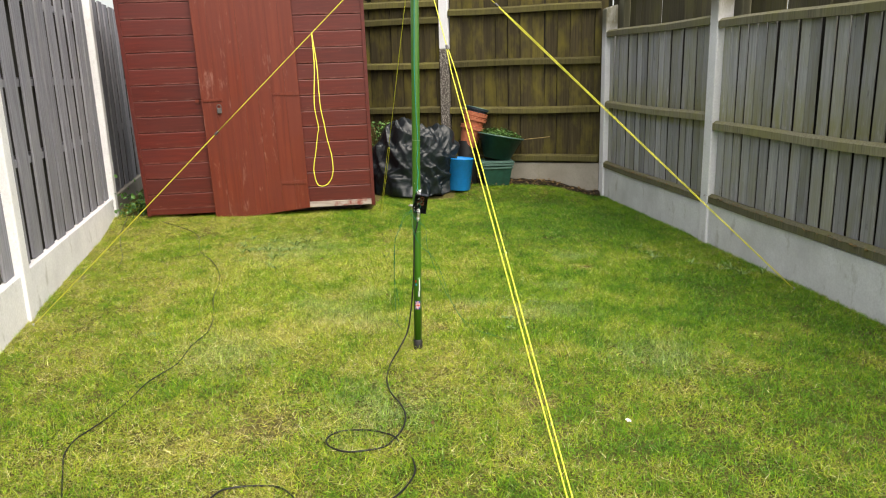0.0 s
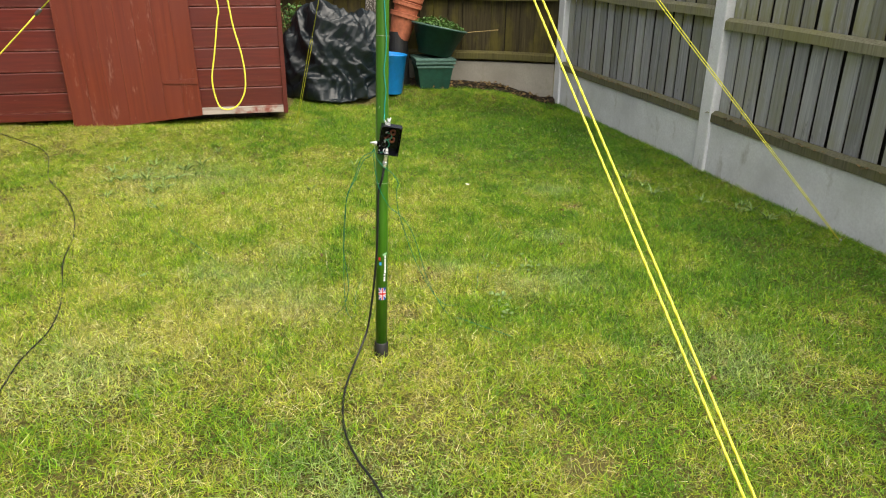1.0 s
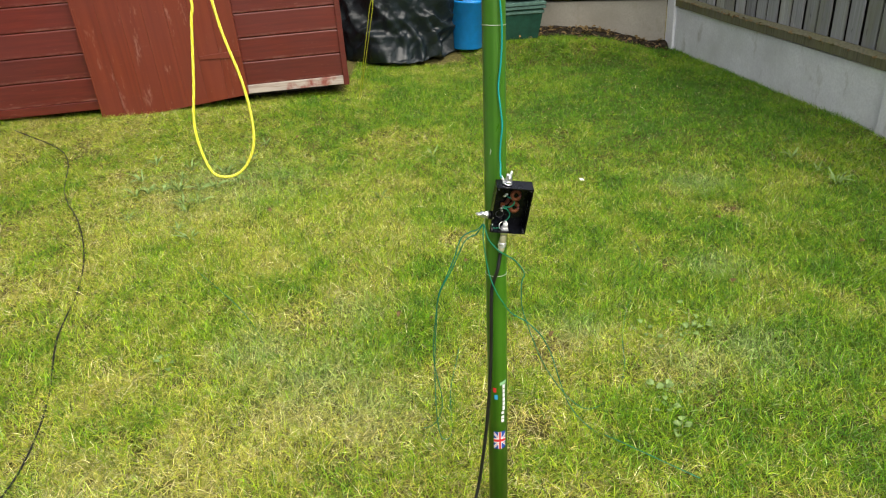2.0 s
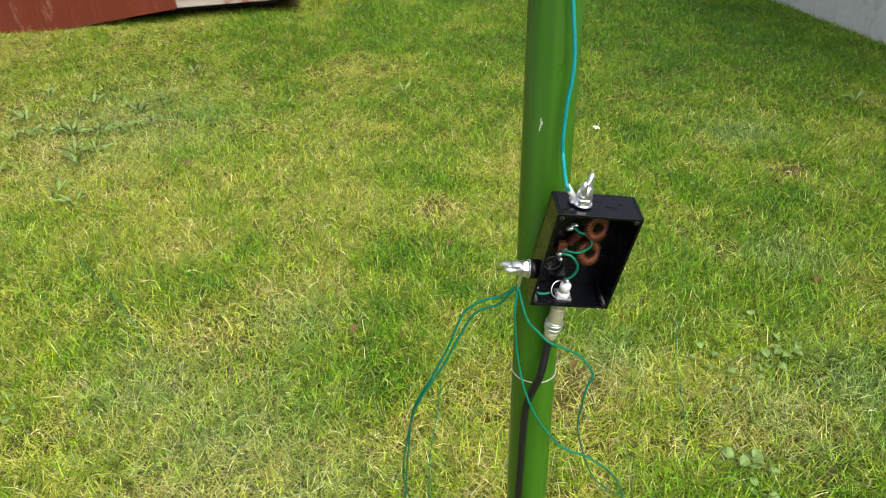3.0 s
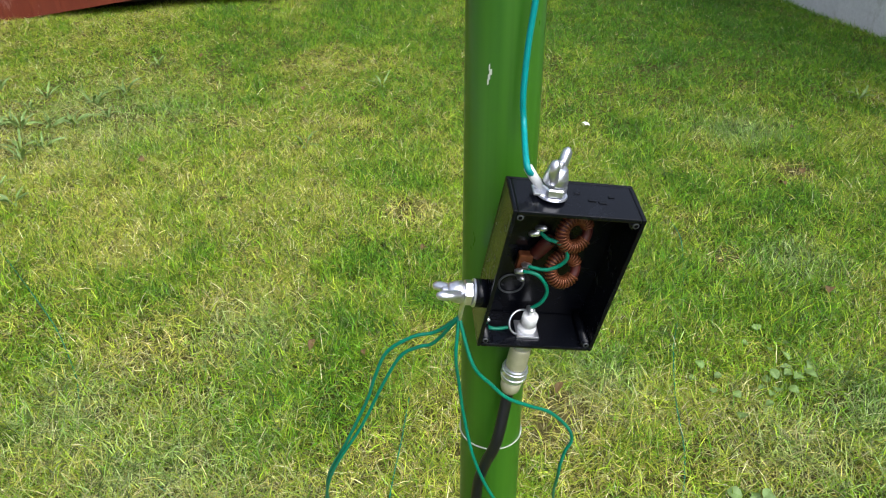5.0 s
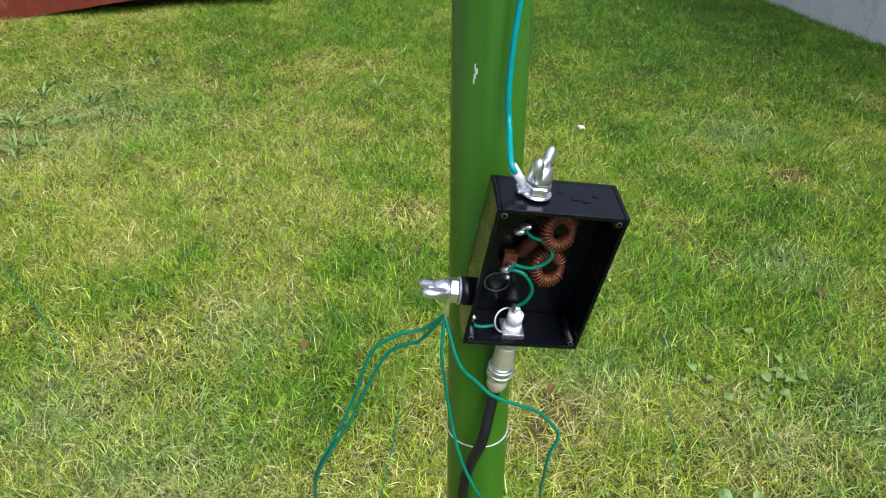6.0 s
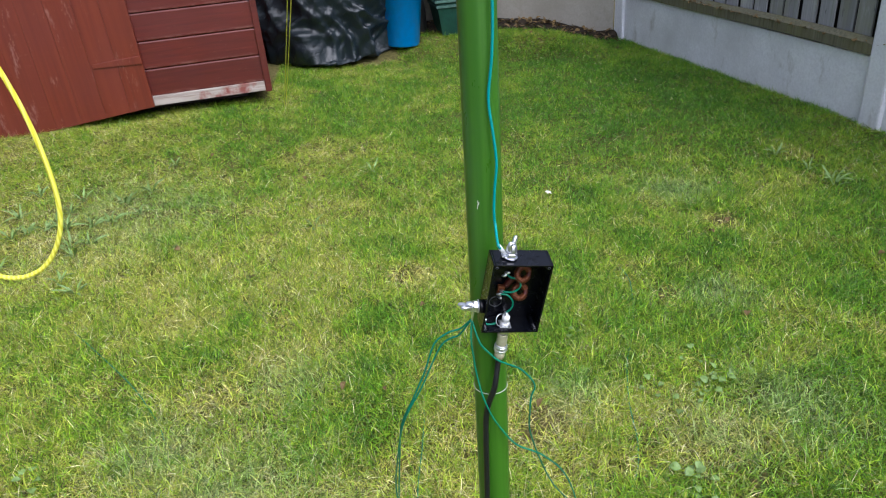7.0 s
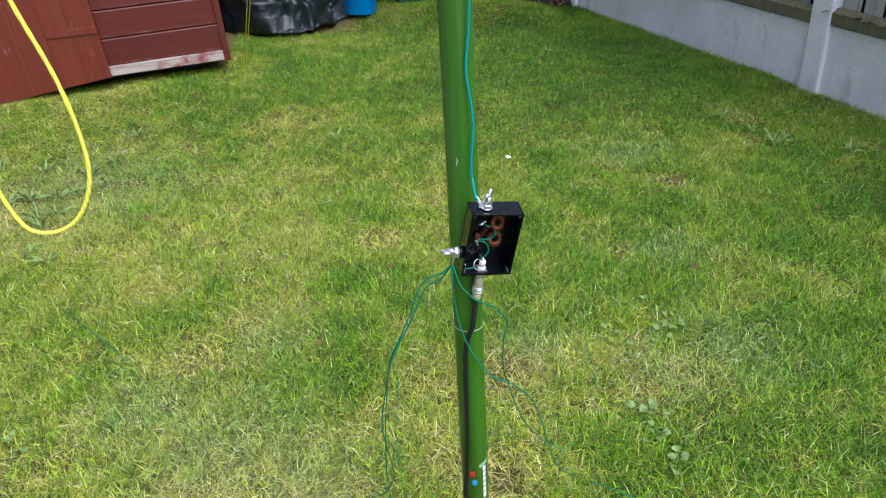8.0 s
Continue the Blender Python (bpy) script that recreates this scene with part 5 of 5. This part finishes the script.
def corner_weeds():
    bm = bmesh.new()
    r = random.Random(37)
    for k in range(260):
        f = r.random()
        x, y = r.gauss(-2.6, 0.06), 6.72 + 0.8 * f
        z = float(ground_height(x, y)) + abs(r.gauss(0, 0.1)) + 0.01
        leaf_shape(bm, pose(x, y, z, r.uniform(-60, 60), r.uniform(-70, 20), r.uniform(0, 360)), r.uniform(0.025, 0.06), r.uniform(0.006, 0.014), 0.2)
    tagged(new("weed_patch", mesh_from("weed_patch", bm, M_LEAF)), "tangle of low green weeds between shed and fence", "weeds", kind="stuff")


corner_weeds()


# ---- grass ----
def in_lawn(x, y):
    ok = (x * 0.981 + y * 0.195 < 1.337 * 0.981 + 8.063 * 0.195 - 0.012)
    ok &= ((x + 2.075) * 0.956 + (y - 4.53) * 0.292 > 0.015)
    ok &= (y < 8.12 - (x - 1.337) * 0.267 - np.clip(0.09 + 0.1 * (1.3 - x), 0.09, 0.18) - 0.03 * np.sin(x * 9) - 0.02 * np.sin(x * 31))
    shed_y = 7.13 + (x + 0.703) * 0.1495
    ok &= ~((x < -0.73) & (x > -2.7) & (y > shed_y))
    ok &= ~((x < -0.06) & (x > -0.8) & (y > 7.86))
    return ok


BARE = [(0.48, 5.13, 0.05), (-0.17, 5.35, 0.06), (-0.578, 3.451, 0.12), (0.351, 3.664, 0.07), (0.8, 5.5, 0.06), (0.06, 4.72, 0.06), (-0.04, 4.42, 0.07), (0.02, 4.68, 0.05), (1.05, 4.4, 0.05)]
STRAW = [(-0.8, 3.28, 0.25), (-1.59, 4.32, 0.3), (-0.6, 4.27, 0.25), (0.03, 4.02, 0.2), (0.54, 4.03, 0.25), (0.37, 4.58, 0.2), (1.3, 3.93, 0.4), (-0.52, 3.6, 0.2), (-0.56, 4.98, 0.16), (-0.77, 5.26, 0.15), (-0.5, 4.66, 0.2), (-0.3, 5.79, 0.14), (0.1, 4.72, 0.13), (0.4, 4.79, 0.16), (-0.1, 4.65, 0.12)]
LUSH = [(0.81, 6.66, 0.6), (0.17, 7.1, 0.5), (-0.83, 4.0, 0.2), (-0.84, 3.43, 0.12), (-0.04, 3.44, 0.12), (1.41, 5.16, 0.45), (-0.34, 4.8, 0.1), (0.66, 6.35, 0.4), (0.6, 5.35, 0.2), (1.2, 7.4, 0.5)]


# tufts of a paler, bluish grass
PALE = [(-0.53, 4.6, 0.17), (-0.38, 4.5, 0.12), (-0.68, 4.74, 0.12), (0.55, 4.67, 0.12), (0.38, 4.62, 0.1), (0.13, 4.77, 0.08), (-0.46, 4.93, 0.09), (0.6, 5.1, 0.08), (-1.1, 5.95, 0.3), (0.75, 5.75, 0.12), (-0.95, 4.1, 0.2), (0.9, 4.1, 0.2), (-0.2, 3.6, 0.2)]


def blades(name, x0, x1, y0, y1, per_m2, length, width, tall, seed, label, skip=None):
    """A field of single grass blades; tall: whether a blade bends in two pieces."""
    rng = np.random.RandomState(seed)
    count = int((x1 - x0) * (y1 - y0) * per_m2)
    x, y = rng.uniform(x0, x1, count), rng.uniform(y0, y1, count)
    keep = in_lawn(x, y)
    if skip:
        jx, jy = x + rng.normal(0, 0.13, count), y + rng.normal(0, 0.13, count)
        hit = (jx > skip[0]) & (jx < skip[1]) & (jy > skip[2]) & (jy < skip[3])
        keep &= hit if tall else ~hit
    bare = np.zeros(count)
    for bx, by, br in BARE:
        bare = np.maximum(bare, np.clip(1.4 - np.hypot(x - bx, y - by) / br, 0, 1))
    keep &= rng.rand(count) > bare * 0.75
    clump = fbm(x, y, seed + 1, 3, 14.0)
    keep &= rng.rand(count) < 0.35 + 1.1 * clump
    x, y, clump, bare = x[keep], y[keep], clump[keep], bare[keep]
    n_b = len(x)
    dry = 0.45 * fbm(x, y, 91, 4, 1.4) + 0.85 * fbm(x, y, 92, 3, 4.5) + 0.7 * fbm(x, y, 93, 3, 17.0) - 1.0 - 0.13 * np.clip(x, -1.2, 1.2)
    for bx, by, br in STRAW:
        dry += 0.2 * np.exp(-((x - bx) ** 2 + (y - by) ** 2) / (br * br))
    for bx, by, br in LUSH:
        dry -= 0.16 * np.exp(-((x - bx) ** 2 + (y - by) ** 2) / (br * br))
    dry -= 0.09 * np.clip((y - 5.9) / 0.8, 0, 1)
    pale = np.zeros(n_b)
    for bx, by, br in PALE:
        pale = np.maximum(pale, np.exp(-((x - bx) ** 2 + (y - by) ** 2) / (br * br)))
    pale = np.where(rng.rand(n_b) < 0.05 + 0.7 * pale, rng.uniform(0.3, 1.0, n_b), 0.0)
    straw = rng.rand(n_b) < np.clip(0.26 + 1.1 * dry + 0.5 * bare, 0.06, 0.85)
    tint = np.where(straw, rng.uniform(0.66, 1.0, n_b), np.clip(0.465 + 0.6 * dry + rng.normal(0, 0.17, n_b), 0.0, 0.68))
    ln = length * rng.uniform(0.45, 1.25, n_b) * (0.55 + 0.9 * clump) * np.where(straw, 1.1, 1.0)
    wd = width * rng.uniform(0.6, 1.3, n_b) * np.where(straw, 0.72, 1.0)
    flow = 6.28 * 2 * fbm(x, y, 77, 2, 3.0)
    az = flow + rng.uniform(-math.pi, math.pi, n_b)
    lean = np.clip(np.abs(rng.normal(1.08, 0.3, n_b)) + np.where(straw, 0.25, 0.0), 0.2, 1.5)
    dx, dy = np.cos(az), np.sin(az)
    sx, sy = -dy, dx
    z = ground_height(x, y) + 0.004
    root = np.stack([x, y, z], 1)
    side = np.stack([sx, sy, np.zeros(n_b)], 1) * (wd / 2)[:, None]
    roll = rng.uniform(-0.8, 0.8, n_b)
    side[:, 2] += roll * wd / 2
    up1 = np.stack([dx * np.sin(lean * 0.85), dy * np.sin(lean * 0.85), np.cos(lean * 0.85)], 1)
    l2 = np.minimum(lean * 1.15, 1.65)
    up2 = np.stack([dx * np.sin(l2), dy * np.sin(l2), np.cos(l2)], 1)
    if tall:
        midp = root + up1 * (ln * 0.55)[:, None]
        tip = midp + up2 * (ln * 0.5)[:, None]
        v = np.stack([root - side, root + side, midp + side * 0.8, midp - side * 0.8, tip], 1).reshape(-1, 3)
        k = np.arange(n_b)[:, None] * 5
        loops = np.concatenate([k + np.array([[0, 1, 2, 3]]), k + np.array([[3, 2, 4]])], 1).ravel()
        starts = (np.arange(n_b)[:, None] * 7 + np.array([[0, 4]])).ravel()
        polys, per = 2 * n_b, 5
    else:
        tip = root + (0.5 * up1 + 0.5 * up2) * ln[:, None]
        v = np.stack([root - side, root + side, tip], 1).reshape(-1, 3)
        loops = np.arange(3 * n_b)
        starts = np.arange(n_b) * 3
        polys, per = n_b, 3
    me = bpy.data.meshes.new(name)
    me.vertices.add(len(v))
    me.vertices.foreach_set("co", v.astype(np.float32).ravel())
    me.loops.add(len(loops))
    me.loops.foreach_set("vertex_index", loops.astype(np.int32))
    me.polygons.add(polys)
    me.polygons.foreach_set("loop_start", starts.astype(np.int32))
    # random blade brightness, widest nearby: sunlit and shaded blades put into the colour
    tone = np.clip(rng.normal(0.98, 0.56 if tall else 0.36, n_b), 0.18, 2.3)
    at = me.attributes.new("tone", "FLOAT", "POINT")
    at.data.foreach_set("value", np.repeat(tone, per).astype(np.float32))
    at = me.attributes.new("tint", "FLOAT", "POINT")
    at.data.foreach_set("value", np.repeat(tint, per).astype(np.float32))
    at = me.attributes.new("pale", "FLOAT", "POINT")
    at.data.foreach_set("value", np.repeat(pale, per).astype(np.float32))
    me.update(calc_edges=True)
    me.materials.append(M_GRASS)
    tagged(new(name, me), label, "grass", kind="stuff")


NEAR = (-1.3, 1.2, 4.2, 5.75)
LAWN_LABEL = "patchy green and straw-coloured lawn grass"
blades("grass", -1.6, 1.5, 3.9, 6.1, 135000, 0.03, 0.00145, True, 11, LAWN_LABEL, NEAR)
blades("grass", -2.9, 2.5, 2.6, 8.3, 54000, 0.029, 0.0021, False, 12, LAWN_LABEL, NEAR)
blades("grass", -2.2, 2.9, -0.5, 2.6, 20000, 0.032, 0.0034, False, 13, LAWN_LABEL)
